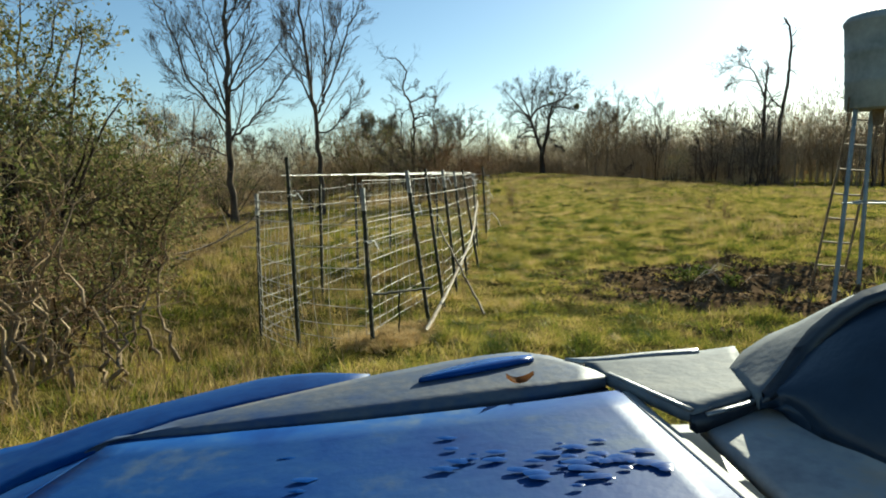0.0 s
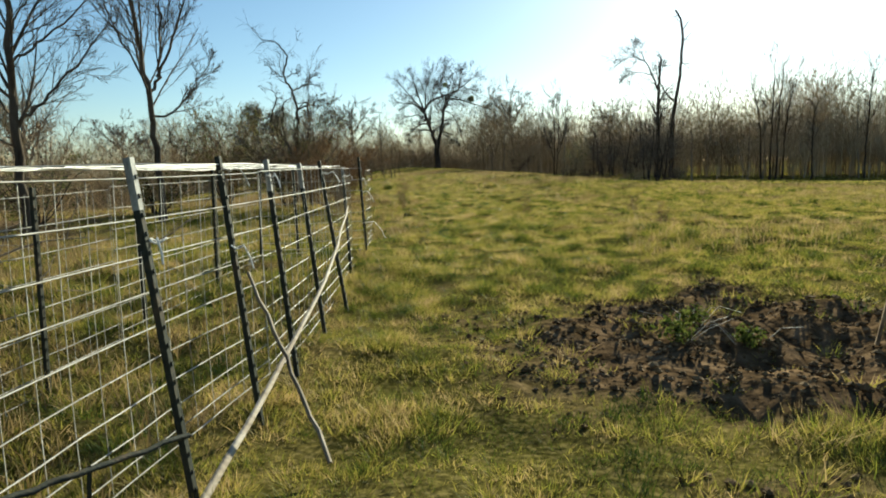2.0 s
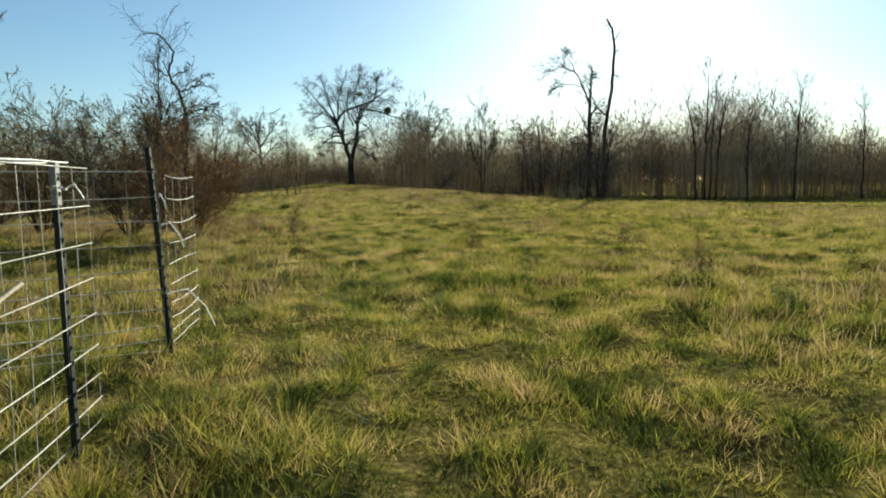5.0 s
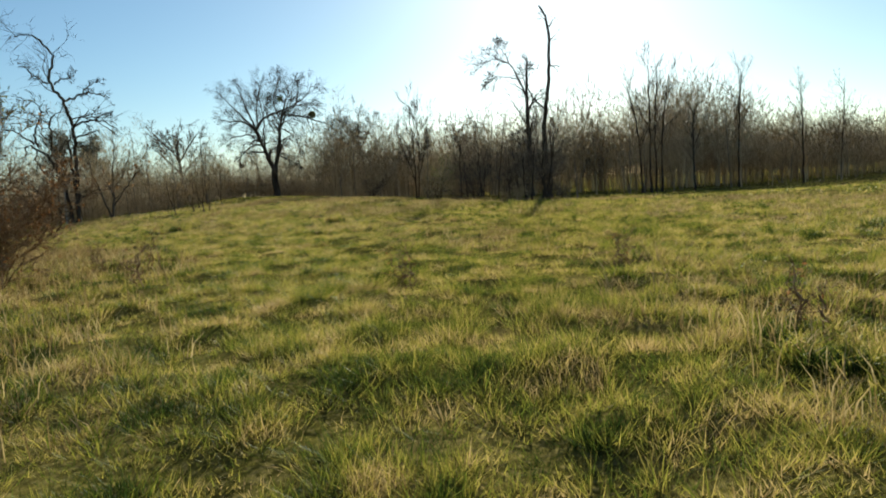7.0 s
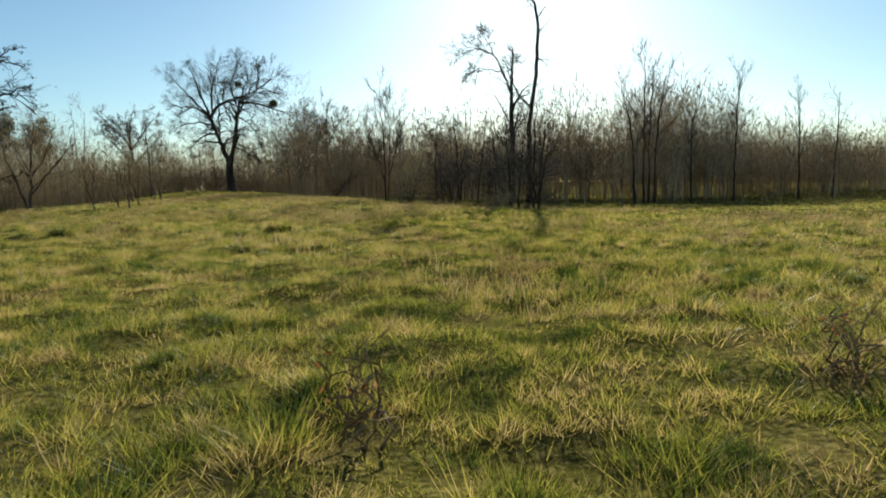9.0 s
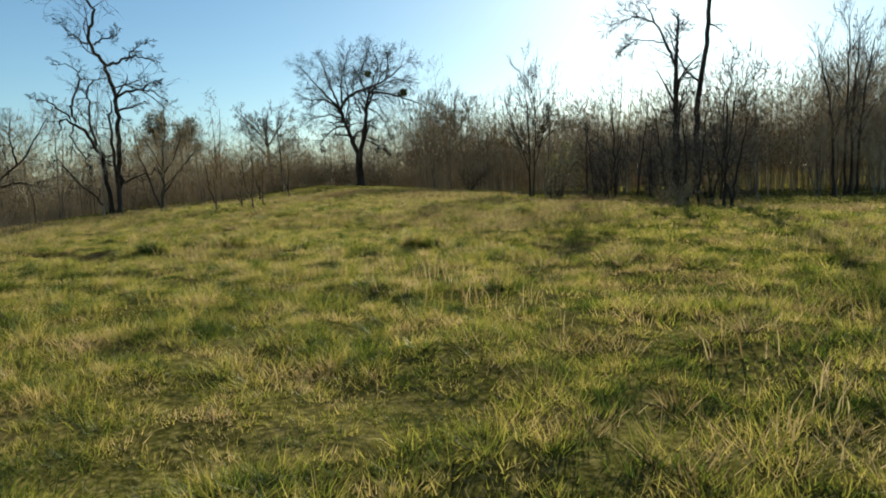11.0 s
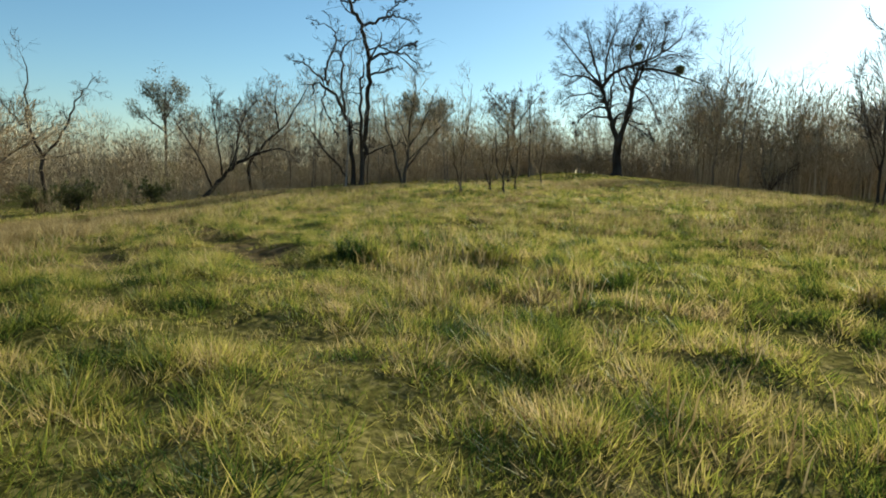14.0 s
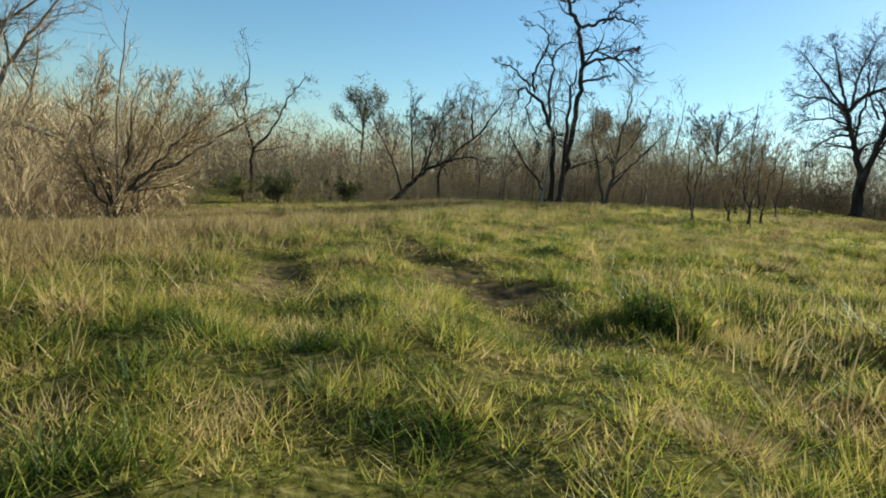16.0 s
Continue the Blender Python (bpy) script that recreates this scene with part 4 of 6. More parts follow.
def leafy_tree(name, label, x, y, height, crown, seed):
    """A far tree that keeps a dense dark crown."""
    rng = np.random.RandomState(seed)
    limbs = [([(0, 0), (0.1, height * 0.4), (-0.1, height * 0.7), (0.2, height * 0.93)], 0.36, 0.05)]
    for k, a in enumerate((0.3, 2.9, 1.6, 4.4, 5.6, 3.5, 0.9)):
        out, low = crown * (1.0, 1.0, 0.85, 0.85, 0.75, 0.7, 0.6)[k], 0.42 + 0.05 * k
        limbs.append(([(0.05, height * low), (out * 0.55 * math.cos(a), out * 0.55 * math.sin(a), height * (low + 0.13)), (out * math.cos(a), out * math.sin(a), height * (low + 0.26))], 0.14, 0.04))
    root, lines = tree(name, label, x, y, limbs, dict(kids=(8, 5), start=0.4, angle=45, ratio=0.35, wobble=0.15, rise=0.05, least=0.02, split=0.05), seed, BARK, TWIG, (4, 30))
    c = [l[0][-1] for l in lines if l[1][0] < 0.12 and l[0][-1][2] > height * 0.5]
    part_mesh("foliage", mesh_of("foliage", *leaves(rng, c, 4200, 0.55, 0.2)), FAR_LEAF, root, "sparse clumps of grey-green foliage paled as by haze")


for _i, (_x, _y, _h, _w) in enumerate(((42.0, 140.0, 17.0, 5.0), (36.5, 128.0, 12.0, 4.0), (55.0, 118.0, 12.0, 4.0), (8.0, 132.0, 12.5, 4.5), (-30.0, 120.0, 11.5, 4.5))):
    tree("far_bare_tree", "large bare tree rising above the far woods", _x, _y,
         [([(0, 0), (0.2, _h * 0.35), (-0.2, _h * 0.7), (0.3, _h)], 0.02 * _h, 0.03)] +
         [([(0.1, _h * _s), (_w * 0.5 * math.cos(_a), _w * 0.5 * math.sin(_a), _h * (_s + 0.2)), (_w * math.cos(_a), _w * math.sin(_a), _h * (_s + 0.38))], 0.011 * _h, 0.03) for _s, _a in ((0.35, 0.2), (0.4, 2.9), (0.48, 1.7), (0.5, 4.3), (0.55, 5.6), (0.58, 3.6))],
         dict(kids=(9, 7, 5), start=0.3, angle=44, ratio=0.4, then=0.75, wobble=0.14, rise=0.05, least=0.028, split=0.06), 85 + _i, MID_BARK, TWIG, (4, 20), group="far bare trees above the woods")
leafy_tree("far_oak", "far tree with a rounded evergreen crown above the woods", -60.5, 155, 19.0, 5.6, 91)
leafy_tree("far_oak", "far dark-crowned tree above the woods", -13.5, 171, 18.0, 2.6, 92)
leafy_tree("far_oak", "far dark-crowned tree above the woods", -8.0, 174, 16.5, 2.4, 93)


# ---- woods ----
def woodland():
    rng = random.Random(17)
    protos = []
    for k in range(9):
        h = (5.0, 6.5, 8.0, 9.0, 7.0, 4.2, 6.0, 8.5, 3.4)[k]
        lean = rng.uniform(-0.6, 0.6)
        stems = [([(0, 0), (lean * 0.3, h * 0.35), (lean, h * 0.7), (lean * 1.2, h)], 0.0085 * h, 0.012)]
        if k in (1, 4, 5, 8):
            stems.append(([(0.1, 0), (0.7, 0.3, h * 0.4), (1.3, 0.4, h * 0.85)], 0.007 * h, 0.012))
        if k in (0, 3, 5, 8):
            stems.append(([(-0.1, 0), (-0.6, -0.3, h * 0.4), (-1.1, -0.4, h * 0.8)], 0.007 * h, 0.012))
        # All but two kinds get paler bark and twigs in place of haze.
        dark = k in (2, 6)
        spec = dict(kids=(8, 5, 3), start=0.22, angle=rng.uniform(42, 58), ratio=rng.uniform(0.38, 0.5), then=0.72, wobble=0.14, rise=0.04, least=0.0095, split=0.035)
        ob, _ = tree("woodland_tree", "bare grey-brown tree in the winter woods", 60 + 4 * k, 78, stems, spec, 100 + k, MID_BARK if dark else WOODS_BARK, TWIG if dark else TAN_TWIG, group="trees of the woods")
        protos.append(ob)
    # ends of a strip's middle line, its half depth, how many, size
    strips = (((26, 56), (80, 59), 8, 40, 1.0), ((17, 66), (34, 62), 5, 24, 0.9), ((-6, 90), (34, 92), 7, 26, 1.0), ((-12, 74), (9, 80), 5, 28, 0.8),
              ((-60, 72), (-16, 80), 7, 28, 0.75), ((-30, 50), (-15, 47), 4, 20, 0.8), ((-17, 6), (-11, 34), 3.5, 24, 0.8), ((-28, 20), (-24, 60), 5, 18, 1.0),
              ((80, 40), (70, 10), 6, 10, 1.0), ((18, 47), (27, 47), 2.0, 5, 0.5))
    n = 0
    for (ax, ay), (bx, by), deep, count, size in strips:
        for k in range(int(count * 0.62)):
            s = (k + rng.random()) / (count * 0.62)
            nx, ny = ay - by, bx - ax
            m = math.hypot(nx, ny)
            o = rng.uniform(-deep, deep)
            x, y = ax + (bx - ax) * s + nx / m * o, ay + (by - ay) * s + ny / m * o
            f = size * rng.uniform(0.75, 1.15)
            copy_thing(protos[rng.randrange(9)], pose(x, y, lie1(x, y) - 0.1, 0, 0, rng.uniform(0, 360)) @ Matrix.Diagonal((f, f, f, 1)))
            n += 1
    # twiggy crowns and undergrowth between the trunks, and the far woods
    r = np.random.RandomState(23)
    parts = []

    def strands(p, d, length, wide):
        n = len(p)
        a = r.rand(n) * np.pi
        side = np.stack([np.cos(a), np.sin(a), np.zeros(n)], 1) * (wide * r.uniform(0.5, 1.3, n))[:, None]
        top = p + d * length[:, None]
        parts.append(np.stack([p - side, p + side, top], 1).reshape(-1, 3))

    def fans(x, y, h, wide, count, clear=0.0):
        """Bare crowns: a stem and strands that rise and spread from it, with finer ones at their ends."""
        n = len(x)
        h = h * (0.4 + 0.75 * vnoise(x, y, 6.0, 33) + 0.5 * vnoise(x, y, 2.3, 34))
        base = np.stack([x, y, lie(x, y) - 0.1], 1)
        strands(base, np.stack([r.normal(0, 0.06, n), r.normal(0, 0.06, n), np.ones(n)], 1), h * 0.7, wide * 1.3 + 0 * h)
        k = np.repeat(np.arange(n), count)
        m = len(k)
        s = r.uniform(clear, 0.7, m)
        p = base[k] + np.stack([np.zeros(m), np.zeros(m), s * h[k]], 1)
        a = r.rand(m) * 2 * np.pi
        out = r.uniform(0.2, 1.3, m)
        d = np.stack([np.cos(a) * out, np.sin(a) * out, r.uniform(0.25, 1.2, m)], 1)
        d /= np.linalg.norm(d, axis=1, keepdims=True)
        ln = h[k] * (0.5 - 0.28 * s) * r.uniform(0.45, 1.1, m)
        strands(p, d, ln, wide + 0 * ln)
        for _ in range(3):
            q = p + d * (ln * r.uniform(0.35, 0.95, m))[:, None]
            e = d + r.normal(0, 0.45, (m, 3))
            e /= np.linalg.norm(e, axis=1, keepdims=True)
            strands(q, e, ln * r.uniform(0.25, 0.6, m), wide * 0.6 + 0 * ln)

    def crowns(x, y, h, wide, count, bole=0.3):
        """Round-topped bare trees: a bole, limbs that fan out from it and a cloud of short twigs that point outwards."""
        n = len(x)
        h = h * (0.6 + 0.5 * vnoise(x, y, 11.0, 35) + 0.25 * vnoise(x, y, 4.0, 36))
        base = np.stack([x, y, lie(x, y) - 0.1], 1)
        lean = r.normal(0, 0.05, (n, 2))
        strands(base, np.stack([lean[:, 0], lean[:, 1], np.ones(n)], 1), h * 0.85, 0.006 * h)
        broad = h * r.uniform(0.24, 0.4, n)
        mid = base + np.stack([lean[:, 0] * h * 0.6, lean[:, 1] * h * 0.6, h * (bole + 1) / 2], 1)
        k = np.repeat(np.arange(n), 9)
        u = r.normal(size=(len(k), 3))
        u /= np.linalg.norm(u, axis=1, keepdims=True)
        end = mid[k] + u * np.stack([broad[k], broad[k], h[k] * (1 - bole) * 0.42], 1)
        start = base[k] + np.stack([lean[k, 0], lean[k, 1], np.ones(len(k))], 1) * (h[k] * r.uniform(bole * 0.8, 0.6, len(k)))[:, None]
        way = end - start
        size = np.linalg.norm(way, axis=1)
        strands(start, way / size[:, None], size, 0.0035 * h[k])
        k = np.repeat(np.arange(n), count)
        u = r.normal(size=(len(k), 3))
        u *= (r.rand(len(k)) ** 0.45 / np.linalg.norm(u, axis=1))[:, None]
        p = mid[k] + u * np.stack([broad[k], broad[k], h[k] * (1 - bole) * 0.45], 1)
        d = u + np.array([0, 0, 0.2]) + r.normal(0, 0.6, u.shape)
        d /= np.linalg.norm(d, axis=1, keepdims=True)
        strands(p, d, h[k] * r.uniform(0.05, 0.13, len(k)), wide + 0 * h[k])

    def along(ax, ay, bx, by, deep, count):
        s, o = r.rand(count), r.uniform(-deep, deep, count)
        nx, ny = ay - by, bx - ax
        m = math.hypot(nx, ny)
        return ax + (bx - ax) * s + nx / m * o, ay + (by - ay) * s + ny / m * o

    for (ax, ay), (bx, by), deep, count, size in strips[:-1]:
        x, y = along(ax, ay, bx, by, deep, int(count * 5))
        if ax < 15:
            fans(x, y, size * r.uniform(0.8, 2.6, len(x)), 0.013, 18)
        x, y = along(ax, ay, bx, by, deep, int(count * 4))
        crowns(x, y, size * (r.uniform(2.8, 5.4, len(x)) if ay > 85 else r.uniform(3.5, 7.0, len(x))), 0.018, 130, 0.14 if ax < 15 else 0.3)
    for ax, ay, bx, by, deep, count in ((-110, 108, 90, 112, 16, 700), (-150, 60, -110, 108, 16, 300), (80, 75, 150, 60, 16, 420), (90, 112, 140, 60, 14, 220), (-150, 60, -60, -30, 16, 160), (150, 60, 90, -40, 16, 160)):
        x, y = along(ax, ay, bx, by, deep, count)
        crowns(x, y, r.uniform(4.8, 8.6, len(x)), 0.055, 90, 0.12)
    for ax, ay, bx, by, deep, count, low, high in ((0, 88, 32, 86, 3, 300, 0.9, 3.4), (-75, 94, 62, 100, 8, 600, 0.8, 3.2), (-75, 96, 62, 102, 10, 1100, 2.6, 5.4), (-80, 70, -30, 90, 8, 420, 1.5, 5.5), (8, 86, 44, 80, 4, 260, 0.8, 4.0), (-14, 80, 10, 90, 5, 220, 1.5, 6.0), (20, 76, 34, 72, 4, 150, 1.5, 6.0), (-40, 30, -30, 66, 6, 220, 1.5, 6.5)):
        x, y = along(ax, ay, bx, by, deep, count // 2)
        fans(x, y, r.uniform(0.8, 2.2, len(x)), 0.022, 18)
        x, y = along(ax, ay, bx, by, deep, count * 2 // 3)
        crowns(x, y, r.uniform(0.8 * low + 1.0, high + 1.0, len(x)), 0.03, 85, 0.1)
    x, y = along(-30, 105, 60, 108, 5, 900)
    fans(x, y, r.uniform(1.4, 3.2, len(x)), 0.04, 22)
    # on the sunny side the crowns start above head height, over a strip of open grass
    for ax, ay, bx, by, deep, count, low, high in ((30, 70, 95, 76, 7, 520, 3.6, 6.6), (27, 60, 85, 64, 5, 640, 3.6, 6.2), (16, 66, 30, 62, 3, 150, 3.0, 6.2)):
        x, y = along(ax, ay, bx, by, deep, count)
        crowns(x, y, r.uniform(low, high + 1.0, len(x)), 0.027, 100, 0.24)
    for ax, ay, bx, by, deep, count, low, high in ((28, 62, 90, 68, 6, 64, 7.0, 9.6), (14, 92, 34, 84, 6, 16, 6.5, 9.5), (-70, 96, 14, 104, 6, 34, 7.0, 10.0), (-62, 76, -18, 84, 5, 16, 5.5, 8.0)):
        x, y = along(ax, ay, bx, by, deep, count)
        crowns(x, y, r.uniform(low, high, len(x)), 0.032, 520, 0.26)

    def gathered(name, label, mat):
        v = np.concatenate(parts)
        parts.clear()
        tagged(part_mesh(name, mesh_of(name, v, np.arange(len(v)).reshape(-1, 3)), mat), label, name, kind="stuff")

    gathered("thicket", "grey-brown tangle of bare crowns and twigs, lightened for haze, in the winter woods", WOODS)
    # low brush over the dead leaves beside the track
    for ax, ay, bx, by, deep, count, low, high in ((-8.5, 32, -16, 50, 2.5, 170, 0.5, 2.0), (-10, 36, -22, 56, 4, 300, 1.5, 4.5), (-20, 62, -8, 70, 3, 160, 0.6, 2.4), (-16, 30, -26, 54, 4, 200, 2.5, 6.0)):
        x, y = along(ax, ay, bx, by, deep, count)
        fans(x, y, r.uniform(low, high, len(x)), 0.010, 26)
    gathered("brush", "warm brown tangle of bare brush beside the track", TAN_TWIG)


woodland()


# ---- the wire pen ----
def bar(a, b, r0, r1=None, sides=6, bend=0.0, n=2):
    """A round bar from a to b as a mesh's vertices and faces, sagging by bend."""
    a, b = np.array(a, float), np.array(b, float)
    s = np.linspace(0, 1, n)
    p = a + (b - a) * s[:, None]
    p[:, 2] -= bend * 4 * s * (1 - s)
    return [tuple(q) for q in p], list(np.linspace(r0, r0 if r1 is None else r1, n))


def rod_mesh(name, lines, smooth=True):
    return mesh_of(name, *tubes(lines), smooth)


_post_me = {}


def t_post(x, y, top, lean_x=0.0, lean_y=0.0, tip=True, turn=0.0):
    """A studded steel T-post: web, flange and studs, with a worn pale tip."""
    if "post" not in _post_me:
        bm = bmesh.new()

        def box(w, d, z0, z1, ox, oy):
            g = bmesh.ops.create_cube(bm, size=1)
            bmesh.ops.scale(bm, vec=(w, d, z1 - z0), verts=g["verts"])
            bmesh.ops.translate(bm, vec=(ox, oy, (z0 + z1) / 2), verts=g["verts"])
        box(0.040, 0.007, -0.2, 1.0, 0, 0)
        box(0.007, 0.034, -0.2, 1.0, 0, 0.018)
        for k in range(18):
            box(0.016, 0.010, 0.06 + 0.052 * k, 0.072 + 0.052 * k, 0, -0.006)
        me = bpy.data.meshes.new("shaft")
        bm.to_mesh(me)
        bm.free()
        me.materials.append(STEEL_POST)
        _post_me["post"] = me
        bm = bmesh.new()
        box(0.043, 0.010, 0.86, 1.004, 0, 0)
        box(0.010, 0.036, 0.86, 1.004, 0, 0.019)
        me = bpy.data.meshes.new("tip")
        bm.to_mesh(me)
        bm.free()
        me.materials.append(POST_TIP)
        _post_me["tip"] = me
    root = new("fence_post")
    root.matrix_basis = pose(x, y, lie1(x, y), lean_y, lean_x) @ pose(0, 0, 0, 0, 0, turn)
    for key, name in (("post", "shaft"), ("tip", "tip")):
        if key == "tip" and not tip:
            continue
        o = part_mesh(name, _post_me[key], None, root)
        o.scale = (0.98, 0.98, top)
    return tagged(root, "leaning dark steel T-post with a worn white tip" if tip else "dark steel T-post driven into the grass", "fence post", "posts of the wire pen")


def wire_panel(a, b, low, high, label, flat=None, bulge=0.0):
    """A welded livestock panel between a and b: long rods, closer together low down, and upright rods; flat: its width if it lies level as a roof."""
    root = new("wire_panel")
    a, b = Vector(a), Vector(b)
    length = (b - a).length
    z0 = lie1(a.x, a.y) if flat is None else 0.0
    root.matrix_basis = pose(a.x, a.y, z0, 0, 0, math.degrees(math.atan2(b.y - a.y, b.x - a.x)))
    rng = random.Random(int(a.x * 100 + a.y * 10))
    n = max(2, round(length / 0.2))
    lines = ([low + (high - low) * f for f in (0, 0.07, 0.15, 0.24, 0.35, 0.47, 0.60, 0.73, 0.865, 1.0)] if flat is None else [flat * k / 13 for k in range(14)])
    for k, z in enumerate(lines):
        sag = rng.uniform(-0.012, 0.03)
        pts = []
        for i in range(9):
            s = i / 8
            y = bulge * 4 * s * (1 - s) * (1 - abs(2 * k / 9 - 1) * 0.4) + rng.gauss(0, 0.004)
            pts.append((length * s, y, z - sag * 4 * s * (1 - s)) if flat is None else (length * s, z, high - sag * 2 * s * (1 - s) + rng.gauss(0, 0.004)))
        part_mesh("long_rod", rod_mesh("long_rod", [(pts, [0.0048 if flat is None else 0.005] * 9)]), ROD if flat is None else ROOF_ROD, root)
    for i in range(n + 1):
        s = i / n
        y = bulge * 4 * s * (1 - s)
        if flat is None:
            pts = [(length * s, y * (0.6 + 0.4 * (1 - abs(2 * q - 1))) + 0.007, low + (high - low) * q) for q in (0, 0.33, 0.66, 1)]
        else:
            pts = [(length * s, flat * q, high + 0.008) for q in (0, 0.33, 0.66, 1)]
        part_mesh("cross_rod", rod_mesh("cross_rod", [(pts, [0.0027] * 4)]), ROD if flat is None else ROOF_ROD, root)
    return tagged(root, label, "wire panel", "panels of the wire pen")


POSTS = ((-0.50, 6.72, 1.48, -2, 0, True), (0.05, 7.45, 1.66, -7, -4, True), (0.25, 8.62, 1.77, -6.5, -8, False), (0.46, 9.42, 1.69, -5.5, -7, True), (0.69, 10.68, 1.66, -6, -5, True),
         (0.95, 11.63, 1.72, -8, -9, False), (1.10, 13.55, 1.52, -2, -7, True), (-1.27, 7.02, 1.95, -1, 0, False), (-1.96, 8.27, 1.74, 1, 0, True), (-1.45, 9.8, 1.60, 1, 0, False),
         (-1.08, 11.3, 1.55, 0, 0, False), (-0.62, 13.0, 1.48, 1, 0, False), (-0.2, 14.6, 1.43, 2, 0, False), (0.35, 15.0, 1.40, -1, 0, False), (1.44, 15.1, 1.52, -3, 2, False))
for _x, _y, _h, _l, _d, _t in POSTS:
    t_post(_x, _y, _h, _l, _d, _t, 78)
wire_panel((-0.57, 6.78, 0), (0.26, 9.3, 0), 0.07, 1.56, "bowed galvanised livestock panel tied to the steel posts", bulge=0.06)
wire_panel((0.26, 9.25, 0), (1.14, 14.0, 0), 0.07, 1.60, "galvanised livestock panel tied to the steel posts", bulge=-0.05)
wire_panel((-1.95, 8.2, 0), (-0.58, 6.78, 0), 0.12, 1.70, "bowed galvanised panel bent round the end of the pen", bulge=-0.26)
wire_panel((-1.93, 8.3, 0), (-1.2, 10.8, 0), 0.12, 1.76, "galvanised livestock panel along the far side of the pen", bulge=0.04)
wire_panel((-1.18, 10.8, 0), (-0.2, 14.7, 0), 0.06, 1.50, "galvanised livestock panel along the far side of the pen")
wire_panel((-0.2, 14.75, 0), (1.4, 15.05, 0), 0.06, 1.38, "galvanised panel across the far end of the pen", bulge=0.05)
wire_panel((1.45, 15.1, 0), (1.60, 15.95, 0), 0.08, 1.32, "loose end of a galvanised panel jutting past the corner post")
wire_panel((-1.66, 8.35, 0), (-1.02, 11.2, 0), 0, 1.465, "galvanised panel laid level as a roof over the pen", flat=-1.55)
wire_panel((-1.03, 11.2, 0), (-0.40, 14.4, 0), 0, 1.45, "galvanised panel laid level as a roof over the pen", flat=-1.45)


def rope_tie(x, y, z, tail=0.15, seed=0):
    rng = random.Random(seed)
    ring = [(0.035 * math.cos(a), 0.035 * math.sin(a), 0.01 * math.sin(2 * a)) for a in np.linspace(0, math.tau, 13)]
    end = [(0.03, -0.02, 0.0), (0.03 + tail * 0.4, -0.05, 0.02), (0.03 + tail * 0.8, -0.06, -tail * 0.4), (0.03 + tail, -0.07, -tail * 0.9)]
    ob = part_mesh("rope_tie", rod_mesh("rope_tie", [(ring, [0.006] * 13), (end, [0.006] * 4)]), TIE, m=pose(x, y, lie1(x, y) + z, 0, 0, rng.uniform(-60, 60)))
    tagged(ob, "faded rope knotted round a fence post", "rope", "ties on the pen")


for _k, (_x, _y, _z, _t) in enumerate(((-1.29, 7.0, 1.58, 0.05), (-0.06, 7.55, 1.3, 0.1), (0.08, 8.84, 1.62, 0.12), (0.14, 8.76, 1.14, 0.14), (0.32, 9.6, 1.56, 0.1), (0.76, 11.86, 1.54, 0.12), (1.06, 13.68, 1.36, 0.06), (1.39, 15.12, 0.95, 0.18), (1.38, 15.13, 1.16, 0.1), (-0.53, 6.72, 0.98, 0.08), (1.41, 15.1, 0.45, 0.3))):
    rope_tie(_x, _y, _z, _t, _k)


def stick(points, r0, r1, label, mat=STICK):
    rng = random.Random(int(points[0][0] * 1000))
    line = bend_through(points, 14, rng, 0.005)
    tagged(part_mesh("stick", rod_mesh("stick", [(line, list(np.linspace(r0, r1, 14)))]), mat), label, "stick", "sticks leaning on the pen")


stick([(0.0, 6.95, -0.1), (0.33, 8.4, 0.12), (0.76, 10.4, 0.52), (1.05, 13.0, 0.92)], 0.024, 0.013, "long peeled branch propped against the pen")
stick([(0.66, 7.75, -0.12), (0.46, 8.2, 0.28), (0.2, 8.7, 0.78)], 0.016, 0.013, "straight weathered stick crossed against the pen", WOODS_BARK)
stick([(-0.50, 6.76, 0.32), (-0.26, 7.0, 0.29), (0.05, 7.38, 0.26)], 0.017, 0.015, "dark iron bar wedged level between the posts", STEEL_POST)
stick([(-0.27, 7.02, -0.22), (-0.26, 7.03, 0.30)], 0.010, 0.010, "short dark iron stake under the bar", STEEL_POST)


def straw_patch():
    rng = np.random.RandomState(9)
    n = 4200
    r, a = np.sqrt(rng.rand(n)), rng.rand(n) * 2 * np.pi
    x, y = -0.42 + 0.5 * r * np.cos(a), 7.05 + 0.6 * r * np.sin(a)
    v, f = blades(rng, x, y, rng.uniform(0.05, 0.16, n), np.full(n, 0.010), rng.uniform(1.0, 2.2, n), 2)
    tagged(part_mesh("straw", mesh_of("straw", v, f), STRAW), "patch of pale straw trodden flat inside the pen", "straw", kind="stuff")


straw_patch()


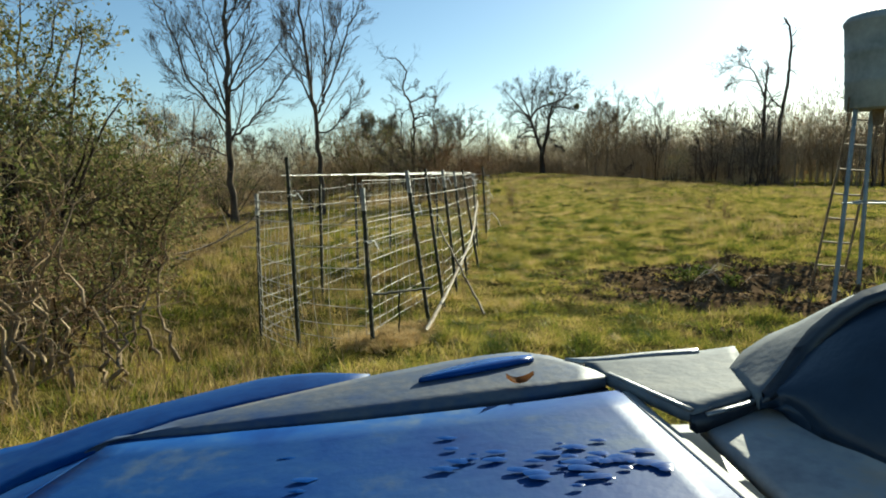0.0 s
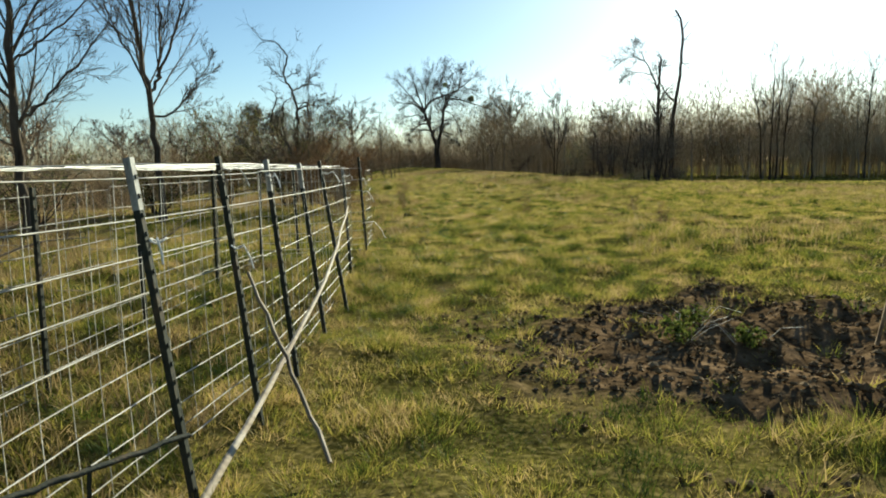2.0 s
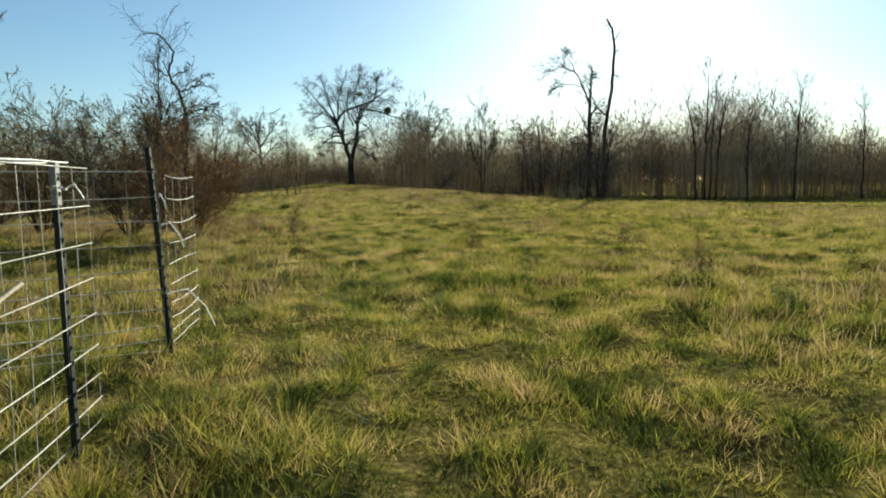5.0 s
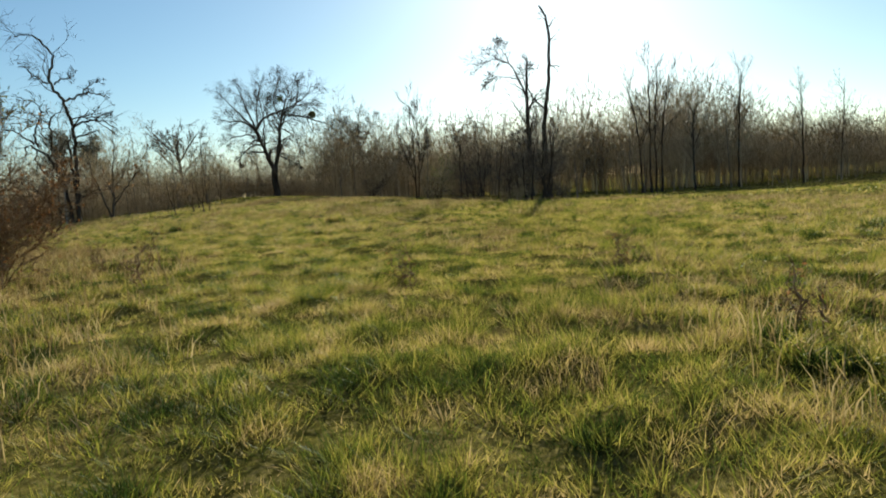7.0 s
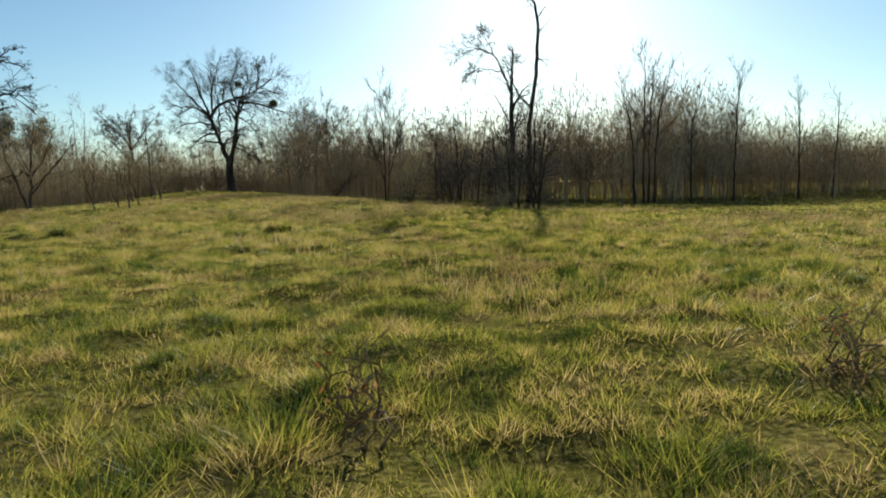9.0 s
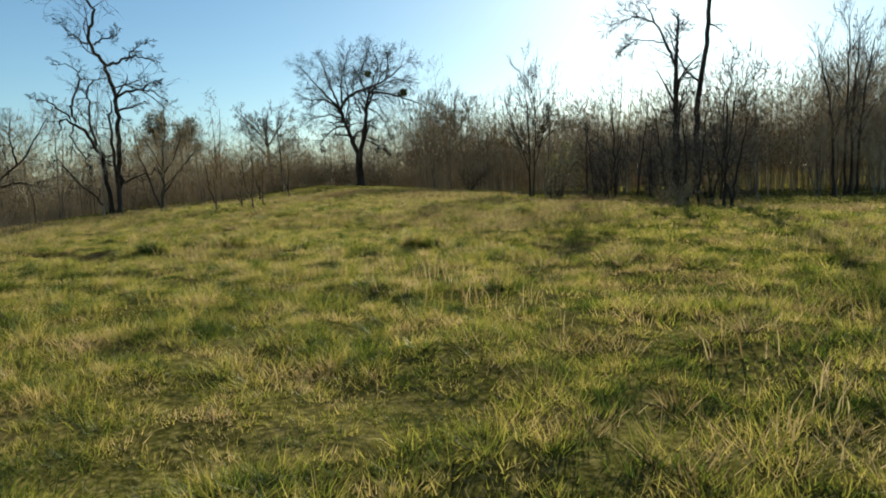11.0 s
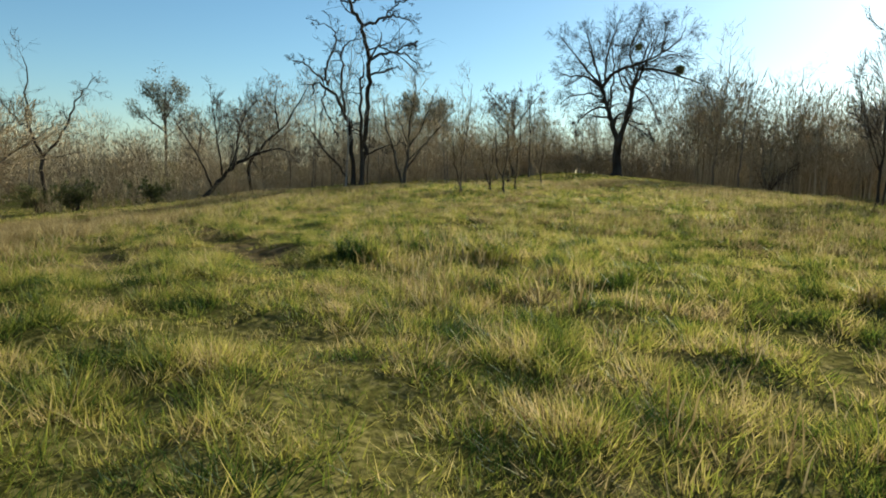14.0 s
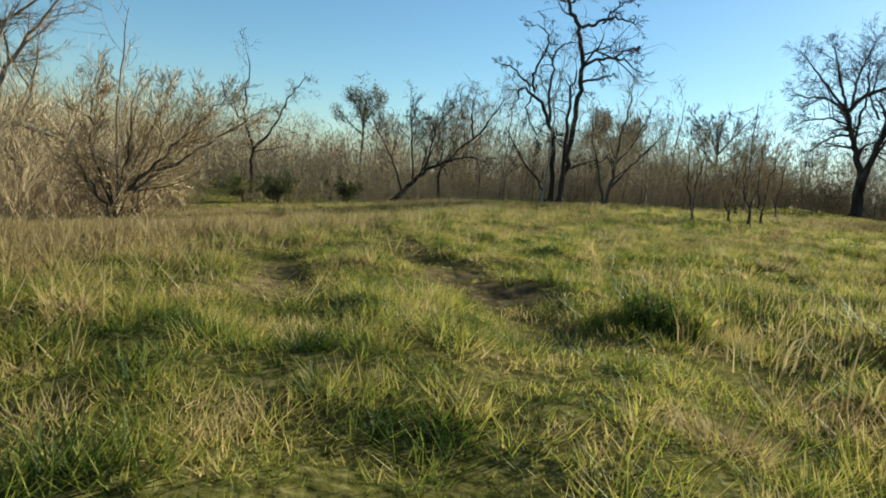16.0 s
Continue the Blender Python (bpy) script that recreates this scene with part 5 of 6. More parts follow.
# ---- feeder on its stand, and the churned soil round it ----
def feeder(x, y):
    root = new("game_feeder")
    root.matrix_basis = pose(x, y, lie1(x, y), 0, 0, 20)
    bm = bmesh.new()
    k = 28
    prof = [(r, z + 0.14) for r, z in ((0.33, 2.02), (0.345, 2.04), (0.35, 2.3), (0.362, 2.33), (0.355, 2.36), (0.365, 2.62), (0.378, 2.65), (0.37, 2.68), (0.385, 2.94), (0.40, 2.97), (0.40, 3.0), (0.36, 3.05), (0.2, 3.1), (0.02, 3.12))]
    rings = [[bm.verts.new((r * math.cos(math.tau * i / k), r * math.sin(math.tau * i / k), z)) for i in range(k)] for r, z in prof]
    for a, b in zip(rings[:-1], rings[1:]):
        for i in range(k):
            bm.faces.new((a[i], a[(i + 1) % k], b[(i + 1) % k], b[i]))
    bm.faces.new(rings[0])
    bm.faces.new(rings[-1])
    part("drum", bm, DRUM, root, "grey weathered drum with a domed lid")
    for a in (168, 288, 48):
        c, s = math.cos(radians(a)), math.sin(radians(a))
        part_mesh("leg", rod_mesh("leg", [bar((0.28 * c, 0.28 * s, 2.45), (0.46 * c, 0.46 * s, -0.1), 0.028, n=4)]), LEG, root, "blue-grey pipe leg")
        part_mesh("brace", rod_mesh("brace", [bar((0.42 * c, 0.42 * s, 1.1), (0.42 * math.cos(radians(a + 120)), 0.42 * math.sin(radians(a + 120)), 1.1), 0.012)]), LEG, root)
    part_mesh("spout", rod_mesh("spout", [bar((0, 0, 2.2), (0, 0, 1.98), 0.07, 0.05, n=3)]), LADDER, root, "rusty spreader under the drum")
    part_mesh("hook", rod_mesh("hook", [bar((-0.36, 0.1, 2.3), (-0.38, 0.1, 2.02), 0.012, n=3)]), LADDER, root)
    return tagged(root, "grey drum feeder on tall pipe legs above churned soil", "feeder")


feeder(5.22, 7.95)


def ladder(x, y):
    root = new("ladder")
    root.matrix_basis = pose(x, y, lie1(x, y) - 0.05, 7, 5, 4)
    for s in (-1, 1):
        line = [(s * 0.21, 0, 0), (s * 0.205, 0, 0.8), (s * 0.195, 0, 1.6), (s * 0.19, 0, 2.35)]
        part_mesh("rail", rod_mesh("rail", [(line, [0.019] * 4)]), LADDER, root)
    for k in range(7):
        part_mesh("rung", rod_mesh("rung", [bar((-0.2, 0, 0.28 + 0.31 * k), (0.2, 0, 0.28 + 0.31 * k), 0.015, bend=0.006, n=4)]), LADDER, root, "worn bright rung" if k == 0 else "")
    return tagged(root, "rusty narrow steel ladder leaning at the feeder", "ladder")


ladder(5.22, 8.75)


def clods():
    rng = np.random.RandomState(31)
    n = 11000
    x, y = rng.uniform(1.6, 8.2, n), rng.uniform(5.4, 12.2, n)
    keep = rng.rand(n) < soil_share(x, y) ** 1.5
    x, y = x[keep], y[keep]
    n = len(x)
    s = rng.uniform(0.007, 0.024, n) * rng.uniform(0.5, 1.6, n)
    base = np.array([(1, 0, 0), (-1, 0, 0), (0, 1, 0), (0, -1, 0), (0, 0, 1), (0, 0, -1), (.7, .7, .5), (-.7, .6, .4), (.5, -.7, .5), (-.6, -.6, .4)], float)
    tri = np.array([(0, 6, 4), (6, 2, 4), (2, 7, 4), (7, 1, 4), (1, 9, 4), (9, 3, 4), (3, 8, 4), (8, 0, 4), (0, 2, 6), (2, 1, 7), (1, 3, 9), (3, 0, 8), (2, 0, 5), (1, 2, 5), (3, 1, 5), (0, 3, 5)])
    v = base[None] * rng.uniform(0.6, 1.4, (n, 10, 1)) * s[:, None, None] * np.array([1.2, 1.0, 0.8])
    a = rng.rand(n) * 6.28
    c, q = np.cos(a)[:, None], np.sin(a)[:, None]
    v = np.stack([v[:, :, 0] * c - v[:, :, 1] * q, v[:, :, 0] * q + v[:, :, 1] * c, v[:, :, 2]], 2)
    v += np.stack([x, y, lie(x, y) + s * 0.3], 1)[:, None]
    f = (np.arange(n)[:, None, None] * 10 + tri[None]).reshape(-1, 3)
    tagged(part_mesh("clods", mesh_of("clods", v.reshape(-1, 3), f), CLOD), "dark clods of churned wet soil", "soil", kind="stuff")


clods()


# ---- brush and weeds ----
def bush(name, label, x, y, height, width, stems, seed, twig, leaf=None, leaf_count=0, leaf_size=0.03, spec=None, pale=False, least_leaf=0.2, category="bush", group="", stout=1.0):
    rng = random.Random(seed)
    shape = []
    for _ in range(stems):
        a, w = rng.uniform(0, math.tau), width * rng.uniform(0.15, 0.55)
        h = height * rng.uniform(0.55, 1.0)
        shape.append(([(0.12 * math.cos(a), 0.12 * math.sin(a), 0), (w * 0.45 * math.cos(a), w * 0.45 * math.sin(a), h * 0.5), (w * math.cos(a + rng.gauss(0, 0.3)), w * math.sin(a), h)], (0.008 * height + 0.006) * stout, 0.005 * stout))
    spec = spec or dict(kids=(7, 5, 3) if y > 40 else (9, 6, 4), start=0.15, angle=42, ratio=0.42, wobble=0.2, rise=0.02, least=0.007 if y > 40 else 0.003)
    root, lines = tree(name, label, x, y, shape, spec, seed, WOODS_BARK if pale else BARK, twig, category=category, group=group, sink=0.05)
    if leaf:
        pts = points_on(lines, least_leaf)
        part_mesh("leaves", mesh_of("leaves", *leaves(np.random.RandomState(seed), pts, leaf_count, 0.05, leaf_size)), leaf, root, "dull green leaves" if leaf is LEAF else "rusty dead leaves")
    return root


MASS = dict(kids=(13, 7, 5), start=0.05, angle=30, ratio=0.36, wobble=0.2, rise=0.02, least=0.005)
TANGLE = dict(kids=(7, 5, 3), start=0.1, angle=62, ratio=0.5, wobble=0.35, rise=-0.02, least=0.004)
bush("evergreen_bush", "tall bush with small dull green leaves beside the pen", -4.7, 8.6, 4.2, 2.6, 9, 201, TWIG, LEAF, 6200, 0.036)
bush("evergreen_bush", "leafy green bush mixed with bare stems", -4.1, 5.6, 3.0, 2.0, 9, 202, TAN_TWIG, LEAF, 3800, 0.036)
bush("evergreen_bush", "leafy green bush mixed with bare stems", -6.6, 10.6, 4.6, 3.0, 9, 203, TWIG, LEAF, 5200, 0.04)
bush("evergreen_bush", "leafy green bush in the brush behind the pen", -8.8, 17.5, 3.4, 3.4, 10, 196, TWIG, LEAF, 4200, 0.04)
bush("bramble", "tan tangle of arching bare brambles", -3.0, 4.3, 0.9, 1.6, 7, 204, TAN_TWIG, None, spec=TANGLE, pale=True, stout=0.8)
bush("bramble", "brown tangle of arching bare brambles", -3.4, 6.3, 1.3, 2.2, 9, 205, RED_TWIG, LEAF, 900, 0.03, spec=TANGLE)
bush("bramble", "low tangle of brown bare stems at the woods' edge", -3.6, 8.3, 1.8, 2.4, 9, 206, RED_TWIG, LEAF, 2600, 0.03, spec=TANGLE)
bush("bramble", "low tangle of brown bare stems at the woods' edge", -4.2, 10.8, 2.2, 2.8, 10, 207, RED_TWIG, LEAF, 3200, 0.035, spec=TANGLE)
bush("bramble", "low tangle of brown bare stems at the woods' edge", -5.2, 13.2, 2.2, 3.0, 10, 208, RED_TWIG, LEAF, 2800, 0.035, spec=TANGLE)
bush("bramble", "low tangle of brown bare stems at the woods' edge", -6.8, 15.8, 2.2, 3.4, 10, 209, TWIG, LEAF, 3000, 0.035, spec=TANGLE)
bush("bramble", "low tangle of brown bare stems at the woods' edge", -8.4, 13.0, 3.0, 3.6, 10, 210, RED_TWIG, LEAF, 2400, 0.04, spec=TANGLE)
bush("bramble", "low tangle of brown bare stems behind slender trees", -6.6, 23.4, 2.0, 3.6, 10, 197, TWIG, LEAF, 1800, 0.035, spec=TANGLE)
bush("bramble", "low tangle of brown bare stems behind slender trees", -4.2, 26.0, 1.8, 3.4, 10, 198, RED_TWIG, LEAF, 1600, 0.035, spec=TANGLE)
bush("rusty_bush", "thin-stemmed bush with rusty dead leaves beyond the pen", 1.1, 24.6, 2.6, 3.4, 16, 211, RED_TWIG, DRY_LEAF, 1500, 0.028, spec=MASS, stout=0.45)
bush("rusty_bush", "twiggy green-brown bush beyond the pen", -0.2, 26.2, 3.2, 4.0, 16, 212, TWIG, LEAF, 3600, 0.03, spec=MASS, stout=0.5)
bush("rusty_bush", "twiggy brown bush beyond the pen", -2.4, 28.2, 3.4, 4.0, 14, 213, RED_TWIG, LEAF, 3400, 0.035, spec=MASS, stout=0.6)
bush("woods_edge_bush", "grey twiggy bush at the foot of a leaning stump", 18.4, 60.6, 1.8, 2.6, 9, 214, TWIG)
bush("woods_edge_bush", "yellow-green bush at the woods' edge", 19.4, 50.4, 2.6, 2.6, 10, 215, PALE_TWIG, LEAF, 900, 0.05)
bush("woods_edge_bush", "twiggy bush at the woods' edge", 21.5, 49.4, 2.0, 2.6, 9, 216, TWIG)
bush("woods_edge_bush", "twiggy brown bush round the dead trunks", 25.2, 47.2, 2.4, 3.0, 10, 217, RED_TWIG)
bush("woods_edge_bush", "twiggy brown bush round the dead trunks", 22.4, 46.6, 1.8, 2.4, 9, 218, TWIG)
bush("track_bush", "dark green brush where the track enters the woods", -16.8, 61.0, 1.6, 3.0, 10, 219, TWIG, LEAF, 2200, 0.06)
bush("track_bush", "dark green brush where the track enters the woods", -19.8, 62.4, 1.8, 3.2, 10, 220, TWIG, LEAF, 2200, 0.06)
bush("track_bush", "dark green brush where the track enters the woods", -13.8, 63.4, 1.4, 2.4, 9, 221, TWIG, LEAF, 1600, 0.06)
bush("track_bush", "brown brush beside the track", -9.8, 43.6, 1.6, 2.6, 9, 222, RED_TWIG)
bush("track_bush", "brown brush beside the track", -12.4, 46.6, 2.2, 3.0, 9, 223, RED_TWIG)
for _k, (_x, _y, _h, _w) in enumerate(((17.6, 47.4, 1.5, 2.4), (19.2, 46.2, 0.9, 2.0), (21.6, 44.4, 0.8, 2.0), (23.4, 43.2, 0.9, 2.0), (20.4, 43.0, 0.7, 1.8), (25.6, 46.0, 1.0, 2.4))):
    bush("low_brush", "low grey-brown brush at the feet of thin trees", _x, _y, _h, _w, 7, 420 + _k, TWIG if _k % 2 else TAN_TWIG, group="brush before the woods")
for _k, (_x, _y, _h) in enumerate(((3.35, 25.0, 0.85), (3.1, 23.1, 0.7), (7.7, 16.75, 0.55), (2.4, 25.8, 0.7), (-0.6, 32.6, 0.8), (6.1, 20.9, 0.5), (1.1, 21.0, 0.5), (8.8, 20.2, 0.5))):
    bush("weed", "dry brown weed stalks in the grass", _x, _y, _h, 0.5, 4, 240 + _k, RED_TWIG, DRY_LEAF, 30, 0.02, spec=dict(kids=(4, 3), start=0.3, angle=35, ratio=0.4, wobble=0.12, rise=0.05, least=0.003), category="weed", group="dry weeds", least_leaf=0.1)


def tussock(x, y, r, h, seed):
    rng = np.random.RandomState(seed)
    n = 420
    q, a = np.sqrt(rng.rand(n)) * r, rng.rand(n) * 2 * np.pi
    v, f = blades(rng, x + q * np.cos(a), y + q * np.sin(a), h * rng.uniform(0.5, 1.2, n), np.full(n, 0.012), rng.uniform(0.3, 1.1, n), 2)
    tagged(part_mesh("tussock", mesh_of("tussock", v, f), GRASS), "thick tussock of coarse brown-green grass", "grass tussock", "tussocks in the pasture")


for _k, (_x, _y, _r, _h) in enumerate(((6.65, 42.2, 0.35, 0.3), (7.05, 15.3, 0.5, 0.22), (7.1, 16.2, 0.28, 0.22), (12.4, 38.3, 0.4, 0.3), (5.35, 34.7, 0.3, 0.3), (4.0, 34.6, 0.28, 0.3), (8.5, 33.1, 0.35, 0.3))):
    tussock(_x, _y, _r, _h, 300 + _k)


def crooked_shrub(x, y, height, count, seed):
    """Bare crooked stems a finger thick, forking low down."""
    rng = random.Random(seed)
    shape = []
    for _ in range(count):
        a, h = rng.uniform(0, math.tau), height * rng.uniform(0.6, 1.05)
        ox, oy = rng.gauss(0, 0.18), rng.gauss(0, 0.2)
        lean = rng.uniform(0.1, 0.5) * h
        shape.append(([(ox, oy, 0), (ox + lean * 0.2 * math.cos(a) + rng.gauss(0, 0.05), oy + lean * 0.2 * math.sin(a), h * 0.3), (ox + lean * 0.7 * math.cos(a) + rng.gauss(0, 0.1), oy + lean * 0.6 * math.sin(a), h * 0.65),
                       (ox + lean * math.cos(a + 0.4), oy + lean * math.sin(a + 0.4), h)], 0.021, 0.006))
    tree("crooked_shrub", "bare crooked shrub with tan finger-thick stems", x, y, shape, dict(kids=(5, 3, 2), start=0.25, angle=50, ratio=0.4, wobble=0.3, rise=0.02, least=0.003, split=0.006, rough=0.03), seed, TAN_BARK, RED_TWIG, category="shrub", sink=0.05, group="crooked shrubs by the pen")


for _k, (_x, _y, _h, _c) in enumerate(((-2.9, 5.0, 1.3, 4), (-2.35, 5.6, 1.15, 4), (-3.2, 5.9, 1.6, 5), (-2.9, 7.2, 1.3, 4))):
    crooked_shrub(_x, _y, _h, _c, 260 + _k)


def fallen_branch(x, y, length, turn, seed):
    rng = random.Random(seed)
    line = crooked(rng, (0, 0, 0.04), (1, 0, 0.03), length, 8, 0.12, 0.0)
    line = [(p[0], p[1], abs(p[2])) for p in line]
    lines = [(line, list(np.linspace(0.028, 0.009, 9)))]
    for k in range(5):
        p = line[rng.randrange(2, 8)]
        sub = crooked(rng, p, (rng.uniform(0.2, 1), rng.uniform(-1, 1), rng.uniform(0.1, 0.8)), length * rng.uniform(0.15, 0.35), 4, 0.2, 0.0)
        lines.append((sub, list(np.linspace(0.011, 0.004, 5))))
    tagged(part_mesh("fallen_branch", rod_mesh("fallen_branch", lines), WOODS_BARK, m=pose(x, y, lie1(x, y), 0, 0, turn)), "dead fallen branch lying on brown leaves", "branch", "fallen branches by the pen")


for _k, (_x, _y, _l, _t) in enumerate(((-4.6, 12.6, 2.2, 10), (-3.6, 13.4, 1.8, -15), (-4.9, 14.2, 2.4, 25), (-2.9, 14.6, 1.6, 160), (-5.6, 10.8, 2.0, 5), (-3.2, 16.4, 2.2, 20), (-6.4, 37.6, 1.8, 30), (-5.4, 39.2, 1.0, 200))):
    fallen_branch(_x, _y, _l, _t, 270 + _k)


def green_weed(x, y, r, seed):
    """A low rosette of broad green leaves with a few pale dead stalks."""
    rng = np.random.RandomState(seed)
    root = new("green_weed")
    root.location = (x, y, lie1(x, y))
    n = 40
    q, a = np.sqrt(rng.rand(n)) * r, rng.rand(n) * 2 * np.pi
    c = np.stack([q * np.cos(a), q * np.sin(a), rng.uniform(0.02, 0.14, n)], 1)
    part_mesh("leaves", mesh_of("leaves", *leaves(rng, c, 170, 0.03, 0.028)), WEED_LEAF, root, "broad fresh green leaves")
    for _ in range(3):
        b = rng.uniform(0, 6.28)
        stalk = [(0.1 * math.cos(b), 0.1 * math.sin(b), 0.0), (0.25 * math.cos(b), 0.25 * math.sin(b), rng.uniform(0.08, 0.2)), (0.45 * math.cos(b + 0.2), 0.45 * math.sin(b + 0.2), rng.uniform(0.04, 0.22))]
        part_mesh("stalk", rod_mesh("stalk", [(stalk, [0.005, 0.004, 0.003])]), STICK, root, "pale dead stalk")
    tagged(root, "low green weed with pale dead stalks in churned soil", "weed", "weeds in the soil")


green_weed(3.6, 9.3, 0.18, 281)
green_weed(3.95, 9.7, 0.12, 282)
green_weed(4.2, 9.2, 0.1, 283)


def dry_stalks(x, y, seed):
    rng = random.Random(seed)
    root = new("dry_stalks")
    root.location = (x, y, lie1(x, y))
    for k in range(5):
        a, h = rng.uniform(0, math.tau), rng.uniform(0.3, 0.55)
        line = [(rng.gauss(0, 0.05), rng.gauss(0, 0.05), -0.03), (0.1 * math.cos(a), 0.1 * math.sin(a), h * 0.6), (0.28 * math.cos(a), 0.28 * math.sin(a), h)]
        part_mesh("stalk", rod_mesh("stalk", [(line, [0.004, 0.003, 0.0015])]), TAN_TWIG, root)
    tagged(root, "few tall pale dry stalks leaning in the grass", "weed", "dry stalks")


for _k, (_x, _y) in enumerate(((7.6, 18.9), (7.9, 18.5), (-1.9, 36.4), (-0.6, 35.2), (-2.6, 38.0))):
    dry_stalks(_x, _y, 290 + _k)


# ---- the utility vehicle that the ride begins on ----
def panel(name, front, rear, mat, parent, label="", bulge=0.0, rows=7, thick=0.018, cols=15):
    """A moulded panel between a front and a rear edge, bulging upwards, with a turned-down rim."""
    def along(pts, n):
        P = np.array(pts, float)
        d = np.concatenate([[0], np.cumsum(np.linalg.norm(np.diff(P, axis=0), axis=1))])
        return np.stack([np.interp(np.linspace(0, d[-1], n), d, P[:, k]) for k in range(3)], 1)
    F, R = along(front, cols), along(rear, cols)
    t = np.linspace(0, 1, rows)[:, None, None]
    G = F[None] * (1 - t) + R[None] * t
    u = np.linspace(0, 1, cols)[None]
    G[:, :, 2] += bulge * 4 * (t[:, :, 0] * (1 - t[:, :, 0])) * (0.35 + 0.65 * 4 * u * (1 - u))
    bm = bmesh.new()
    top = [[bm.verts.new(G[i, j]) for j in range(cols)] for i in range(rows)]
    low = [[bm.verts.new(G[i, j] - np.array([0, 0, thick])) for j in range(cols)] for i in range(rows)]
    for i in range(rows - 1):
        for j in range(cols - 1):
            bm.faces.new((top[i][j], top[i][j + 1], top[i + 1][j + 1], top[i + 1][j]))
            bm.faces.new((low[i][j], low[i + 1][j], low[i + 1][j + 1], low[i][j + 1]))
    ring = [(0, j) for j in range(cols)] + [(i, cols - 1) for i in range(1, rows)] + [(rows - 1, j) for j in range(cols - 2, -1, -1)] + [(i, 0) for i in range(rows - 2, 0, -1)]
    for (a, b), (c, d) in zip(ring, ring[1:] + ring[:1]):
        bm.faces.new((top[a][b], low[a][b], low[c][d], top[c][d]))
    ob = part(name, bm, mat, parent, label)
    return ob


def block(bm, lo, hi, taper=(1.0, 1.0), bevel=0.03):
    g = bmesh.ops.create_cube(bm, size=1)["verts"]
    lo, hi = Vector(lo), Vector(hi)
    for v in g:
        f = taper if v.co.z > 0 else (1, 1)
        v.co = Vector(((lo.x + hi.x) / 2 + v.co.x * (hi.x - lo.x) * f[0], (lo.y + hi.y) / 2 + v.co.y * (hi.y - lo.y) * f[1], (lo.z + hi.z) / 2 + v.co.z * (hi.z - lo.z)))
    if bevel:
        bmesh.ops.bevel(bm, geom=list({e for v in g for e in v.link_edges}), offset=bevel, segments=2, affect="EDGES")


def lathe(prof, k=28):
    """A turned shape about the x axis from (x, r) pairs, closed."""
    bm = bmesh.new()
    rings = [[bm.verts.new((x, r * math.cos(math.tau * i / k), r * math.sin(math.tau * i / k))) for i in range(k)] for x, r in prof]
    for a, b in zip(rings, rings[1:] + rings[:1]):
        for i in range(k):
            bm.faces.new((a[i], a[(i + 1) % k], b[(i + 1) % k], b[i]))
    return bm


